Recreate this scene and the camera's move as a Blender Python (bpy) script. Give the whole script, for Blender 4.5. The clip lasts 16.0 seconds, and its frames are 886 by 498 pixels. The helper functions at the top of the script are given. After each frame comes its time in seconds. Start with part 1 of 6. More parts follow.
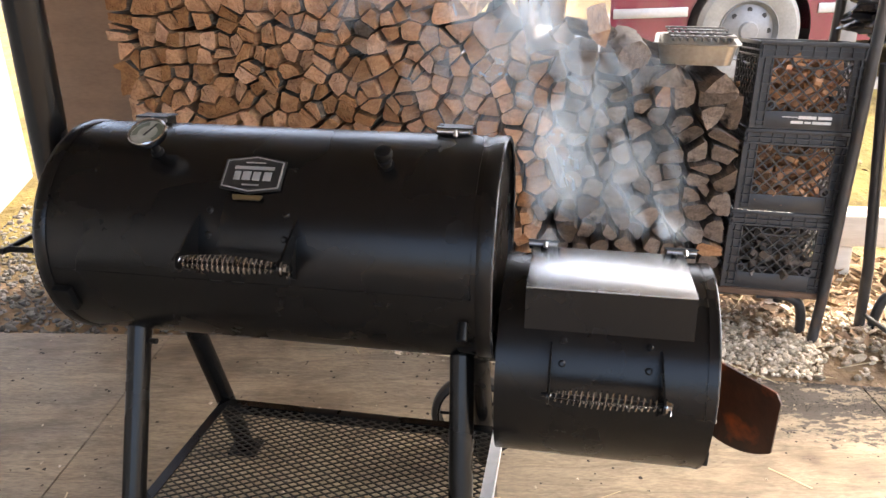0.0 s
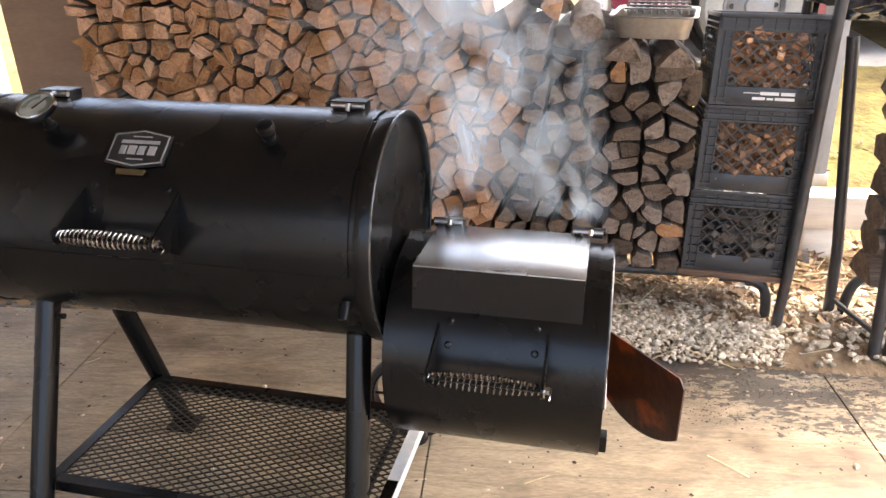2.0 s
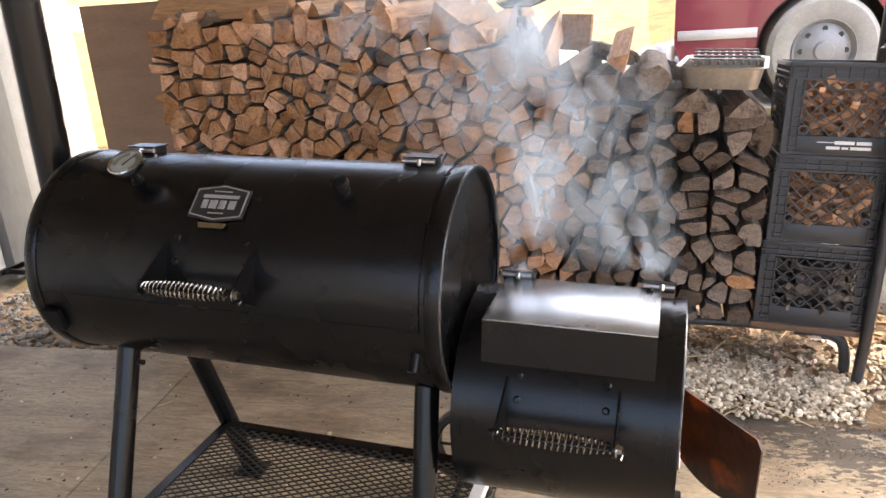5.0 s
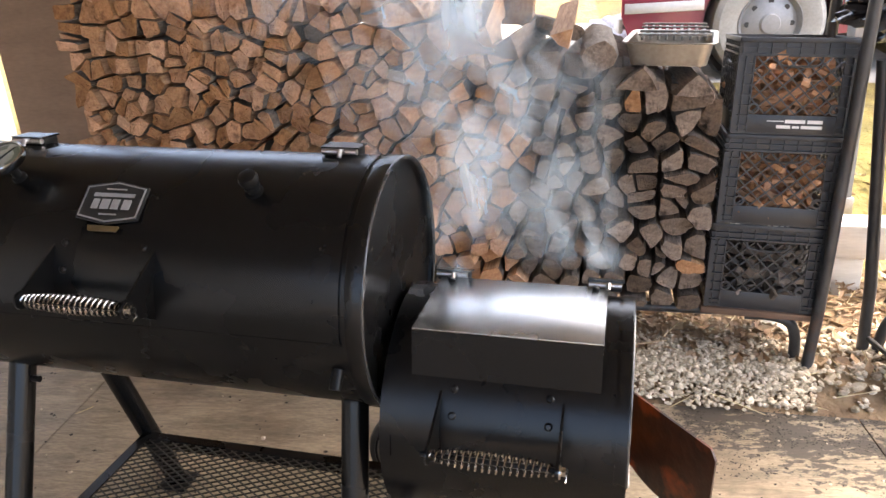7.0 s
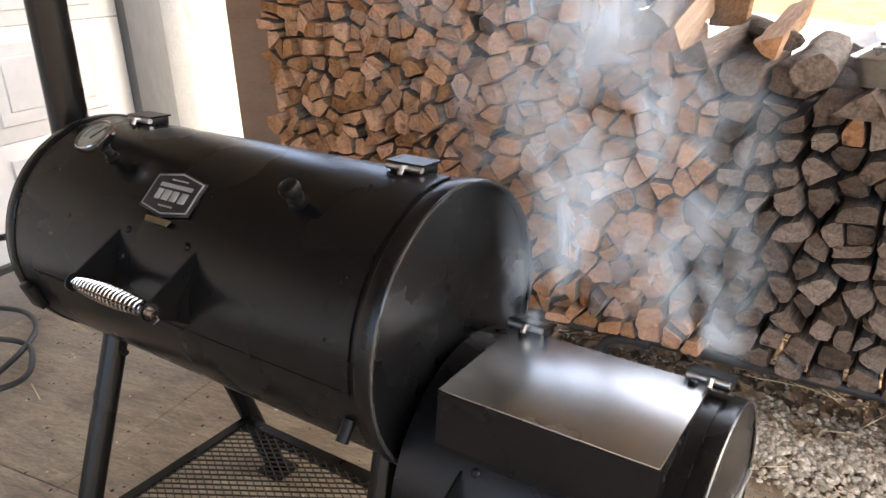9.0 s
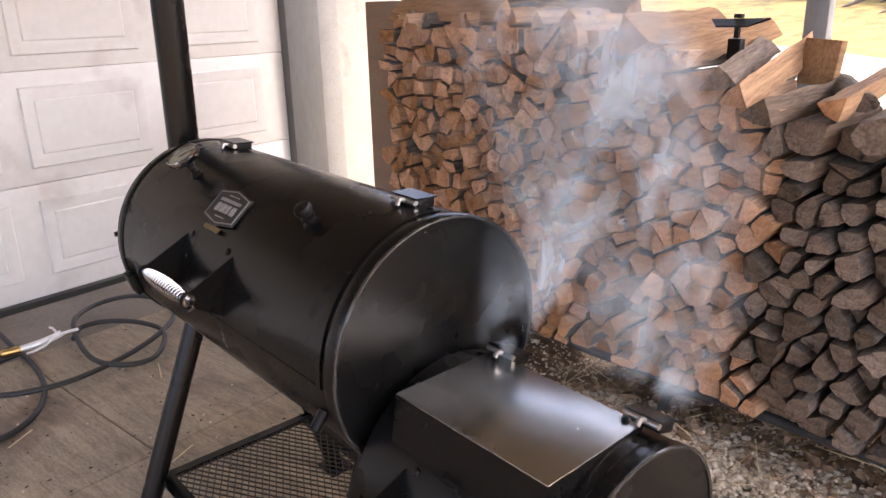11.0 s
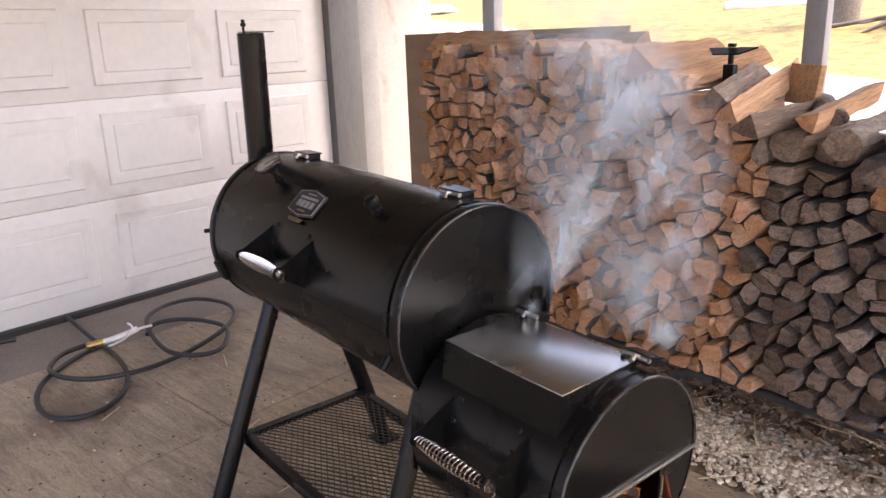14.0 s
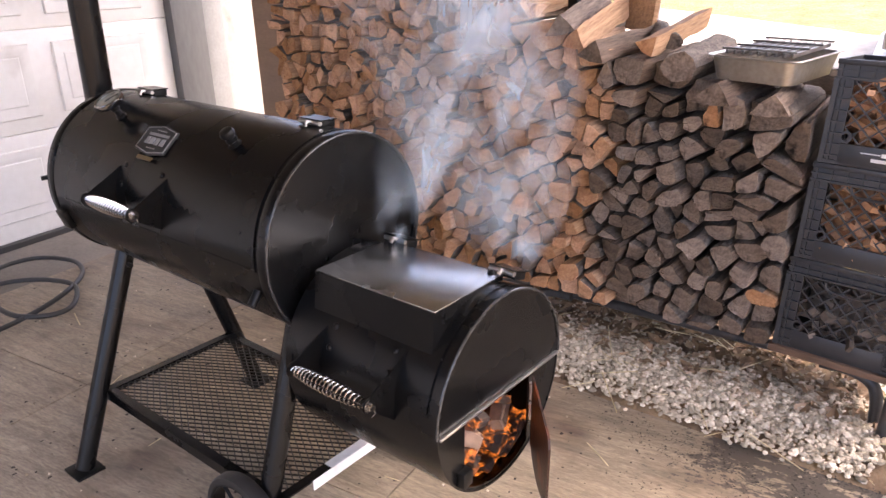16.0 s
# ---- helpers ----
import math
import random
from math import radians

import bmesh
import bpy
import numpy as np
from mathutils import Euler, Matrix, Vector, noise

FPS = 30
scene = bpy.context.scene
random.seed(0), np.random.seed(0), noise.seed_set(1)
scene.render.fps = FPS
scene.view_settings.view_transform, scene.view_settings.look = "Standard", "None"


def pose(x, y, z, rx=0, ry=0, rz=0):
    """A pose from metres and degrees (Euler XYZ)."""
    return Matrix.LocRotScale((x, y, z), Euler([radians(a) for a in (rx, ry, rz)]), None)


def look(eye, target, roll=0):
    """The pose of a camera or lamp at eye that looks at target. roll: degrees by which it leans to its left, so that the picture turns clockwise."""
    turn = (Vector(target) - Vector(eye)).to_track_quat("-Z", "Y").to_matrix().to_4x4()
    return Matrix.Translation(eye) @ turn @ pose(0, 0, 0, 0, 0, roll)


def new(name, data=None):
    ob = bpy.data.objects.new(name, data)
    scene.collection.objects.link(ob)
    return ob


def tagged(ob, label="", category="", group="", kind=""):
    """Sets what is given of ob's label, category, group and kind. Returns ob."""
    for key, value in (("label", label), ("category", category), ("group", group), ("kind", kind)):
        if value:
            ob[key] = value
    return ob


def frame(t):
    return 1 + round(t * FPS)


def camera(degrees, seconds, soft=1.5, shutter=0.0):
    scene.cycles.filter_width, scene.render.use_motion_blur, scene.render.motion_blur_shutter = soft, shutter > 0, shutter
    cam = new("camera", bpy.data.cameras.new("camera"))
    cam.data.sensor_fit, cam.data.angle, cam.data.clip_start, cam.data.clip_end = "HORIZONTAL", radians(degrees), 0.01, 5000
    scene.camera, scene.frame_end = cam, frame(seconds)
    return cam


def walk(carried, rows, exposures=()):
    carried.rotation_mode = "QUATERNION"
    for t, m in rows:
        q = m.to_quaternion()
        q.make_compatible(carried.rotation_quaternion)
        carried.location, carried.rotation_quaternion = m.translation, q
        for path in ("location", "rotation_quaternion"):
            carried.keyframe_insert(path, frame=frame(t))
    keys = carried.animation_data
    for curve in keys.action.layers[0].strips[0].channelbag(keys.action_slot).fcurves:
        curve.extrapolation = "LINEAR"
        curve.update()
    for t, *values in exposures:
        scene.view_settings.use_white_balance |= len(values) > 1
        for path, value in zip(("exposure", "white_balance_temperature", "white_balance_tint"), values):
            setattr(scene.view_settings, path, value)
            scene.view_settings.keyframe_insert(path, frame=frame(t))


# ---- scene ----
cam = camera(61.6, 16.0)
PATH = [
    (0, (0.044, 0.073, 1.346), (-0.046, 1.936, 0.626), -2.0),
    (0.5, (0.111, 0.091, 1.343), (-0.01, 1.942, 0.593), -2.1),
    (1, (0.22, 0.124, 1.331), (0.069, 1.963, 0.56), -2.2),
    (1.5, (0.297, 0.129, 1.326), (0.131, 1.966, 0.553), -2.3),
    (2, (0.315, 0.122, 1.318), (0.136, 1.961, 0.551), -2.5),
    (2.5, (0.309, 0.116, 1.322), (0.113, 1.957, 0.566), -2.7),
    (3, (0.309, 0.122, 1.321), (0.071, 1.966, 0.585), -2.9),
    (3.5, (0.292, 0.107, 1.336), (-0.025, 1.954, 0.637), -3.4),
    (3.7, (0.284, 0.096, 1.342), (-0.064, 1.946, 0.664), -3.5),
    (5.8, (0.339, 0.127, 1.34), (0.026, 1.993, 0.693), -4.2),
    (6, (0.351, 0.13, 1.34), (0.052, 1.995, 0.681), -4.3),
    (6.5, (0.344, 0.187, 1.321), (0.124, 2.047, 0.62), -4.0),
    (7, (0.324, 0.269, 1.333), (0.11, 2.122, 0.613), -3.6),
    (7.5, (0.376, 0.323, 1.327), (0.07, 2.153, 0.58), -3.4),
    (8, (0.534, 0.353, 1.314), (0.09, 2.145, 0.545), -3.2),
    (8.5, (0.592, 0.421, 1.306), (-0.005, 2.173, 0.548), -2.4),
    (9, (0.547, 0.569, 1.322), (-0.283, 2.24, 0.601), -2.3),
    (9.5, (0.595, 0.659, 1.336), (-0.4, 2.255, 0.654), -1.7),
    (10, (0.719, 0.695, 1.345), (-0.398, 2.22, 0.69), -1.5),
    (10.2, (0.76, 0.689, 1.336), (-0.393, 2.189, 0.689), -1.4),
    (12.3, (1.036, 0.459, 1.376), (-0.249, 1.889, 0.825), -1.6),
    (12.5, (1.071, 0.449, 1.377), (-0.234, 1.868, 0.843), -1.7),
    (13, (1.124, 0.432, 1.386), (-0.22, 1.823, 0.878), -2.0),
    (13.5, (1.111, 0.383, 1.382), (-0.229, 1.775, 0.87), -2.2),
    (14, (1.086, 0.319, 1.363), (-0.207, 1.744, 0.816), -2.0),
    (14.5, (1.084, 0.295, 1.345), (-0.138, 1.765, 0.759), -1.7),
    (15, (1.088, 0.288, 1.341), (-0.066, 1.798, 0.72), -1.5),
    (15.5, (1.089, 0.29, 1.341), (0.017, 1.846, 0.685), -1.5),
    (16, (1.087, 0.296, 1.328), (0.117, 1.899, 0.629), -2.0),
]
walk(cam, [(t, look(eye, target, roll)) for t, eye, target, roll in PATH], exposures=[(0, 3.82, 7150, 6), (1.5, 3.92, 7200, 7), (3.5, 3.87, 7100, 7), (6, 3.82, 7050, 6), (9, 3.83, 7100, 6), (10, 3.68, 7150, 11), (12.5, 3.43, 7150, 15), (14, 3.43, 7100, 15), (16, 3.7, 6900, 17)])

# ---- world, sun, exposure ----
world = bpy.data.worlds.new("world")
scene.world = world
world.use_nodes = True
wn = world.node_tree
sky = wn.nodes.new("ShaderNodeTexSky")
sky.sky_type = "NISHITA"
sky.sun_disc = False
sky.sun_elevation, sky.sun_rotation = radians(57), radians(60)
sky.air_density, sky.dust_density = 0.55, 5.0
wn.nodes["Background"].inputs["Strength"].default_value = 0.15
wn.links.new(sky.outputs[0], wn.nodes["Background"].inputs[0])
sun = new("sun", bpy.data.lights.new("sun", "SUN"))
sun.data.energy, sun.data.angle, sun.data.color = 0.13, radians(35), (1.0, 0.98, 0.95)
sun.matrix_world = look((4.5, 2.6, 8.0), (0, 0, 0))


# ---- materials ----
def material(name, base, rough=0.6, metal=0.0, alt=None, scale=6.0, stretch=(1, 1, 1), fine=60.0, bump=0.0, bump_scale=80.0, rough_var=0.0,
             random_tint=0.0, island=False, stain=None, stain_scale=1.5, stain_at=0.55, coat=0.0, detail=6.0, spec=0.5):
    """A principled surface with variation at two scales, relief, and optional stains and piece-to-piece change."""
    m = bpy.data.materials.new(name)
    m.use_nodes = True
    n, link = m.node_tree.nodes, m.node_tree.links.new
    b = n["Principled BSDF"]
    b.inputs["Metallic"].default_value = metal
    b.inputs["Coat Weight"].default_value = coat
    b.inputs["Specular IOR Level"].default_value = spec
    tc = n.new("ShaderNodeTexCoord")
    mp = n.new("ShaderNodeMapping")
    mp.inputs["Scale"].default_value = stretch
    link(tc.outputs["Object"], mp.inputs["Vector"])
    big, small = n.new("ShaderNodeTexNoise"), n.new("ShaderNodeTexNoise")
    big.inputs["Scale"].default_value, small.inputs["Scale"].default_value = scale, fine
    big.inputs["Detail"].default_value = small.inputs["Detail"].default_value = detail
    link(mp.outputs[0], big.inputs["Vector"])
    link(mp.outputs[0], small.inputs["Vector"])
    add = n.new("ShaderNodeMath")
    add.operation = "MULTIPLY_ADD"
    add.inputs[1].default_value = 0.45
    link(small.outputs["Fac"], add.inputs[0])
    half = n.new("ShaderNodeMath")
    half.operation = "MULTIPLY"
    half.inputs[1].default_value = 0.55
    link(big.outputs["Fac"], half.inputs[0])
    link(half.outputs[0], add.inputs[2])
    ramp = n.new("ShaderNodeValToRGB")
    ramp.color_ramp.elements[0].position, ramp.color_ramp.elements[1].position = 0.33, 0.67
    alt = alt or tuple(c * 0.75 for c in base)
    ramp.color_ramp.elements[0].color, ramp.color_ramp.elements[1].color = (*alt, 1), (*base, 1)
    link(add.outputs[0], ramp.inputs[0])
    colour = ramp.outputs[0]
    if stain:
        st = n.new("ShaderNodeTexNoise")
        st.inputs["Scale"].default_value, st.inputs["Detail"].default_value = stain_scale, 8
        link(tc.outputs["Object"], st.inputs["Vector"])
        sr = n.new("ShaderNodeMapRange")
        sr.inputs["From Min"].default_value, sr.inputs["From Max"].default_value = stain_at, stain_at + 0.15
        link(st.outputs["Fac"], sr.inputs["Value"])
        mix = n.new("ShaderNodeMix")
        mix.data_type = "RGBA"
        link(sr.outputs[0], mix.inputs["Factor"])
        link(colour, mix.inputs[6])
        mix.inputs[7].default_value = (*stain, 1)
        colour = mix.outputs[2]
    if random_tint:
        src = n.new("ShaderNodeNewGeometry").outputs["Random Per Island"] if island else n.new("ShaderNodeObjectInfo").outputs["Random"]
        hsv = n.new("ShaderNodeHueSaturation")
        mr = n.new("ShaderNodeMapRange")
        mr.inputs["To Min"].default_value, mr.inputs["To Max"].default_value = 1 - random_tint, 1 + random_tint
        link(src, mr.inputs["Value"])
        link(mr.outputs[0], hsv.inputs["Value"])
        mh = n.new("ShaderNodeMapRange")
        mh.inputs["To Min"].default_value, mh.inputs["To Max"].default_value = 1.04, 0.84
        link(src, mh.inputs["Value"])
        link(mh.outputs[0], hsv.inputs["Saturation"])
        link(colour, hsv.inputs["Color"])
        colour = hsv.outputs[0]
    link(colour, b.inputs["Base Color"])
    b.inputs["Roughness"].default_value = rough
    if rough_var:
        rr = n.new("ShaderNodeMapRange")
        rr.inputs["From Min"].default_value, rr.inputs["From Max"].default_value = 0.35, 0.65
        rr.inputs["To Min"].default_value, rr.inputs["To Max"].default_value = rough - rough_var, rough + rough_var
        link(big.outputs["Fac"], rr.inputs["Value"])
        link(rr.outputs[0], b.inputs["Roughness"])
    if bump:
        bt = n.new("ShaderNodeTexNoise")
        bt.inputs["Scale"].default_value, bt.inputs["Detail"].default_value = bump_scale, 5
        link(mp.outputs[0], bt.inputs["Vector"])
        bp = n.new("ShaderNodeBump")
        bp.inputs["Strength"].default_value, bp.inputs["Distance"].default_value = bump, 0.004
        link(bt.outputs["Fac"], bp.inputs["Height"])
        link(bp.outputs[0], b.inputs["Normal"])
    return m


def glow(name, colour, strength, dark):
    """Embers and flame: light given off where the noise is hot, char elsewhere."""
    m = bpy.data.materials.new(name)
    m.use_nodes = True
    n, link = m.node_tree.nodes, m.node_tree.links.new
    b = n["Principled BSDF"]
    no = n.new("ShaderNodeTexNoise")
    no.inputs["Scale"].default_value, no.inputs["Detail"].default_value, no.inputs["Roughness"].default_value = 40, 10, 0.72
    tc = n.new("ShaderNodeTexCoord")
    link(tc.outputs["Object"], no.inputs["Vector"])
    mr = n.new("ShaderNodeMapRange")
    mr.inputs["From Min"].default_value, mr.inputs["From Max"].default_value = dark, dark + 0.24
    mr.inputs["To Max"].default_value = strength
    link(no.outputs["Fac"], mr.inputs["Value"])
    b.inputs["Base Color"].default_value = (0.03, 0.02, 0.015, 1)
    b.inputs["Roughness"].default_value = 0.9
    b.inputs["Emission Color"].default_value = (*colour, 1)
    link(mr.outputs[0], b.inputs["Emission Strength"])
    return m




def plywood_material():
    """Worn plywood, with black charcoal dirt washed over it in smears along the gravel."""
    m = material("worn_plywood", (0.375, 0.292, 0.196), 0.62, 0.0, (0.168, 0.129, 0.088), 4.2, (0.7, 2.6, 1), fine=70, bump=0.4, bump_scale=28, rough_var=0.1, random_tint=0.06, stain=(0.14, 0.095, 0.062), stain_scale=2.6, stain_at=0.52, detail=13)
    n, link = m.node_tree.nodes, m.node_tree.links.new
    b = n["Principled BSDF"]
    old = b.inputs["Base Color"].links[0].from_socket
    tc = n.new("ShaderNodeTexCoord")

    def along(vec, a, c):
        d = n.new("ShaderNodeVectorMath")
        d.operation = "DOT_PRODUCT"
        d.inputs[1].default_value = vec
        link(tc.outputs["Object"], d.inputs[0])
        r = n.new("ShaderNodeMapRange")
        r.interpolation_type = "SMOOTHSTEP"
        r.inputs["From Min"].default_value, r.inputs["From Max"].default_value = a, c
        link(d.outputs["Value"], r.inputs["Value"])
        return r.outputs[0]

    def times(a, c):
        k = n.new("ShaderNodeMath")
        k.operation = "MULTIPLY"
        link(a, k.inputs[0])
        if isinstance(c, float):
            k.inputs[1].default_value = c
        else:
            link(c, k.inputs[1])
        return k.outputs[0]

    # long wandering grain lines of the face veneer
    gm = n.new("ShaderNodeMapping")
    gm.inputs["Scale"].default_value = (1.6, 8.0, 1.0)
    link(tc.outputs["Object"], gm.inputs["Vector"])
    gt = n.new("ShaderNodeTexNoise")
    gt.inputs["Scale"].default_value, gt.inputs["Detail"].default_value, gt.inputs["Roughness"].default_value, gt.inputs["Distortion"].default_value = 3.4, 9, 0.72, 1.6
    link(gm.outputs[0], gt.inputs["Vector"])
    gr_ = n.new("ShaderNodeMapRange")
    gr_.inputs["From Min"].default_value, gr_.inputs["From Max"].default_value = 0.36, 0.60
    gr_.inputs["To Min"].default_value, gr_.inputs["To Max"].default_value = 0.70, 1.15
    link(gt.outputs["Fac"], gr_.inputs["Value"])
    gh = n.new("ShaderNodeHueSaturation")
    link(gr_.outputs[0], gh.inputs["Value"])
    link(old, gh.inputs["Color"])
    old = gh.outputs[0]
    away = along((0.139, 0.990, 0), 1.84, 2.30)
    wet = times(away, times(along((0.990, -0.139, 0), 0.12, 0.62), along((0.990, -0.139, 0), 1.95, 1.35)))
    no = n.new("ShaderNodeTexNoise")
    no.inputs["Scale"].default_value, no.inputs["Detail"].default_value, no.inputs["Roughness"].default_value, no.inputs["Distortion"].default_value = 32.0, 10, 0.66, 0.3
    mp = n.new("ShaderNodeMapping")
    mp.inputs["Scale"].default_value = (0.8, 1.5, 1.0)
    link(tc.outputs["Object"], mp.inputs["Vector"])
    link(mp.outputs[0], no.inputs["Vector"])
    lift = n.new("ShaderNodeMath")
    lift.operation = "ADD"
    link(no.outputs["Fac"], lift.inputs[0])
    clump = n.new("ShaderNodeTexNoise")
    clump.inputs["Scale"].default_value, clump.inputs["Detail"].default_value = 5.0, 4
    link(mp.outputs[0], clump.inputs["Vector"])
    cr = n.new("ShaderNodeMapRange")
    cr.inputs["From Min"].default_value, cr.inputs["From Max"].default_value = 0.34, 0.62
    cr.inputs["To Min"].default_value, cr.inputs["To Max"].default_value = 0.14, 0.43
    link(clump.outputs["Fac"], cr.inputs["Value"])
    link(times(wet, cr.outputs[0]), lift.inputs[1])
    mr = n.new("ShaderNodeMapRange")
    mr.inputs["From Min"].default_value, mr.inputs["From Max"].default_value = 0.71, 0.79
    mr.inputs["To Max"].default_value = 0.9
    link(lift.outputs[0], mr.inputs["Value"])
    mix = n.new("ShaderNodeMix")
    mix.data_type = "RGBA"
    link(mr.outputs[0], mix.inputs["Factor"])
    link(old, mix.inputs[6])
    mix.inputs[7].default_value = (0.045, 0.036, 0.029, 1)
    link(mix.outputs[2], b.inputs["Base Color"])
    return m


M_black = material("black_heat_paint", (0.0034, 0.0034, 0.0035), 0.27, 0.0, (0.0028, 0.0028, 0.0028), 5, fine=90, bump=0.03, bump_scale=420, rough_var=0.04, spec=0.23)
M_black_dull = material("black_paint_dull", (0.005, 0.005, 0.005), 0.36, 0.0, (0.0035, 0.0035, 0.0035), 8, bump=0.08, bump_scale=300, spec=0.15)
# lighter metallic black puts the rims' bright highlight line into the colour
M_black_bead = material("rim_highlight_black", (0.05, 0.05, 0.05), 0.22, 0.4, (0.02, 0.02, 0.02), 30)
M_plate = material("plate_dark_steel", (0.36, 0.36, 0.355), 0.26, 1.0, (0.33, 0.33, 0.325), 4, fine=40, bump=0.012, bump_scale=300, rough_var=0.03)
M_chrome = material("chrome", (0.40, 0.39, 0.38), 0.16, 1.0, (0.32, 0.31, 0.30), 20)
M_alu = material("bright_cast_aluminium", (0.80, 0.79, 0.77), 0.4, 0.35, (0.66, 0.65, 0.63), 30)
M_steel = material("worn_steel", (0.5, 0.49, 0.47), 0.38, 1.0, (0.36, 0.35, 0.34), 14, fine=140)
M_bare = material("bare_white_edge", (0.75, 0.74, 0.72), 0.5, 0.0, (0.6, 0.59, 0.57), 9)
M_badge_line = material("badge_silver", (0.27, 0.265, 0.26), 0.45, 0.2, (0.19, 0.185, 0.18), 40)
M_badge = material("badge_black", (0.012, 0.012, 0.012), 0.4)
M_dial = material("dial_face", (0.33, 0.32, 0.27), 0.3, 0.0, (0.22, 0.22, 0.18), 30, coat=0.6)
M_dial_dark = material("dial_dark_zone", (0.10, 0.11, 0.08), 0.4)
M_brass = material("brass", (0.62, 0.42, 0.16), 0.3, 1.0)
M_tab = material("dull_brass_tab", (0.20, 0.15, 0.08), 0.45, 0.8)
# rust and scorch; the orange stain also paints in the fire's glow
M_rust_glow = material("rusted_steel_with_fireglow", (0.055, 0.018, 0.008), 0.42, 0.2, (0.005, 0.004, 0.004), 6, fine=30, bump=0.3, bump_scale=60, stain=(0.30, 0.062, 0.010), stain_scale=9, stain_at=0.57)
M_soot = material("soot", (0.012, 0.01, 0.009), 0.95, 0.0, (0.03, 0.024, 0.02), 10)
M_rubber = material("rubber", (0.010, 0.010, 0.010), 0.5, 0.0, (0.016, 0.0155, 0.015), 12, bump=0.1)
M_mesh = material("expanded_steel", (0.055, 0.048, 0.040), 0.45, 0.7, (0.03, 0.028, 0.026), 15)
M_end_light = material("split_wood_end", (0.52, 0.275, 0.132), 0.92, 0.0, (0.26, 0.120, 0.056), 26, (1, 0.3, 1), fine=130, bump=0.9, bump_scale=150, random_tint=0.34, spec=0.15, stain=(0.11, 0.056, 0.032), stain_scale=24, stain_at=0.60)
M_end_light_many = material("split_wood_end_many", (0.52, 0.275, 0.132), 0.92, 0.0, (0.26, 0.120, 0.056), 26, (1, 0.3, 1), fine=130, bump=0.9, bump_scale=150, random_tint=0.34, spec=0.15, stain=(0.11, 0.056, 0.032), stain_scale=24, stain_at=0.60, island=True)
M_end_dark = material("weathered_wood_end", (0.235, 0.170, 0.122), 0.95, 0.0, (0.078, 0.055, 0.040), 24, (1, 0.3, 1), fine=130, bump=1.0, bump_scale=140, random_tint=0.42, spec=0.12, stain=(0.020, 0.014, 0.010), stain_scale=22, stain_at=0.58)
M_side = material("split_wood_side", (0.56, 0.32, 0.16), 0.88, 0.0, (0.24, 0.125, 0.062), 9, (7, 0.6, 7), fine=34, bump=1.0, bump_scale=40, random_tint=0.3)
M_side_dark = material("weathered_wood_side", (0.23, 0.157, 0.108), 0.9, 0.0, (0.06, 0.04, 0.028), 9, (7, 0.6, 7), fine=34, bump=1.0, bump_scale=40, random_tint=0.3)
M_bark = material("bark", (0.19, 0.152, 0.118), 0.95, 0.0, (0.06, 0.046, 0.036), 16, (3, 1, 3), fine=60, bump=1.0, bump_scale=45, random_tint=0.25)
M_ply = plywood_material()
M_conc = material("concrete", (0.22, 0.187, 0.155), 0.7, 0.0, (0.13, 0.11, 0.09), 3, fine=60, bump=0.3, stain=(0.12, 0.1, 0.08), stain_scale=4, stain_at=0.6)
M_char = material("wet_charcoal_dirt", (0.05, 0.041, 0.034), 0.95, 0.0, (0.022, 0.018, 0.015), 30, bump=0.8, bump_scale=90)
M_door = material("white_painted_steel", (0.64, 0.62, 0.59), 0.5, 0.0, (0.57, 0.55, 0.52), 2, fine=25, bump=0.05, stain=(0.42, 0.385, 0.345), stain_scale=2.2, stain_at=0.60)
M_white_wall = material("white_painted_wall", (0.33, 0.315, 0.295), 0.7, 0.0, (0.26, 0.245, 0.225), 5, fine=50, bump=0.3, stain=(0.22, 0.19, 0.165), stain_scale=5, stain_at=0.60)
M_grey = material("grey_painted_trim", (0.115, 0.112, 0.11), 0.6, 0.0, (0.085, 0.083, 0.081), 5, (1, 1, 0.3), fine=40)
M_grey_light = material("light_grey_trim", (0.26, 0.255, 0.25), 0.6, 0.0, (0.20, 0.195, 0.19), 6)
M_post = material("painted_post", (0.24, 0.245, 0.25), 0.65, 0.0, (0.18, 0.18, 0.185), 5, (1, 1, 0.3))
M_board = material("brown_plywood_sheet", (0.22, 0.135, 0.085), 0.7, 0.0, (0.15, 0.09, 0.055), 3, (1, 1, 4), fine=28, bump=0.15)
M_crate = material("black_crate_plastic", (0.016, 0.0165, 0.018), 0.42, 0.0, (0.023, 0.023, 0.0245), 10, fine=60, bump=0.1, spec=0.45)
M_ink = material("white_print", (0.72, 0.71, 0.69), 0.6)
M_kindling = material("kindling_wood", (0.50, 0.25, 0.11), 0.85, 0.0, (0.30, 0.14, 0.065), 12, (3, 3, 3), fine=60, bump=0.5, random_tint=0.4, island=True)
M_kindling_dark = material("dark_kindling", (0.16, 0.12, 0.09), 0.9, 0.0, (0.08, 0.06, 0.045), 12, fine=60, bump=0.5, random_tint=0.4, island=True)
M_pan = material("dull_aluminium", (0.42, 0.38, 0.32), 0.42, 0.75, (0.30, 0.26, 0.21), 9, fine=70)
M_grate = material("scorched_grate", (0.20, 0.185, 0.165), 0.42, 0.8, (0.08, 0.072, 0.064), 25)
M_pipe = material("black_pipe", (0.016, 0.017, 0.019), 0.4, 0.2, (0.05, 0.05, 0.052), 9, (1, 1, 0.4), fine=50, stain=(0.09, 0.045, 0.025), stain_scale=7, stain_at=0.64)
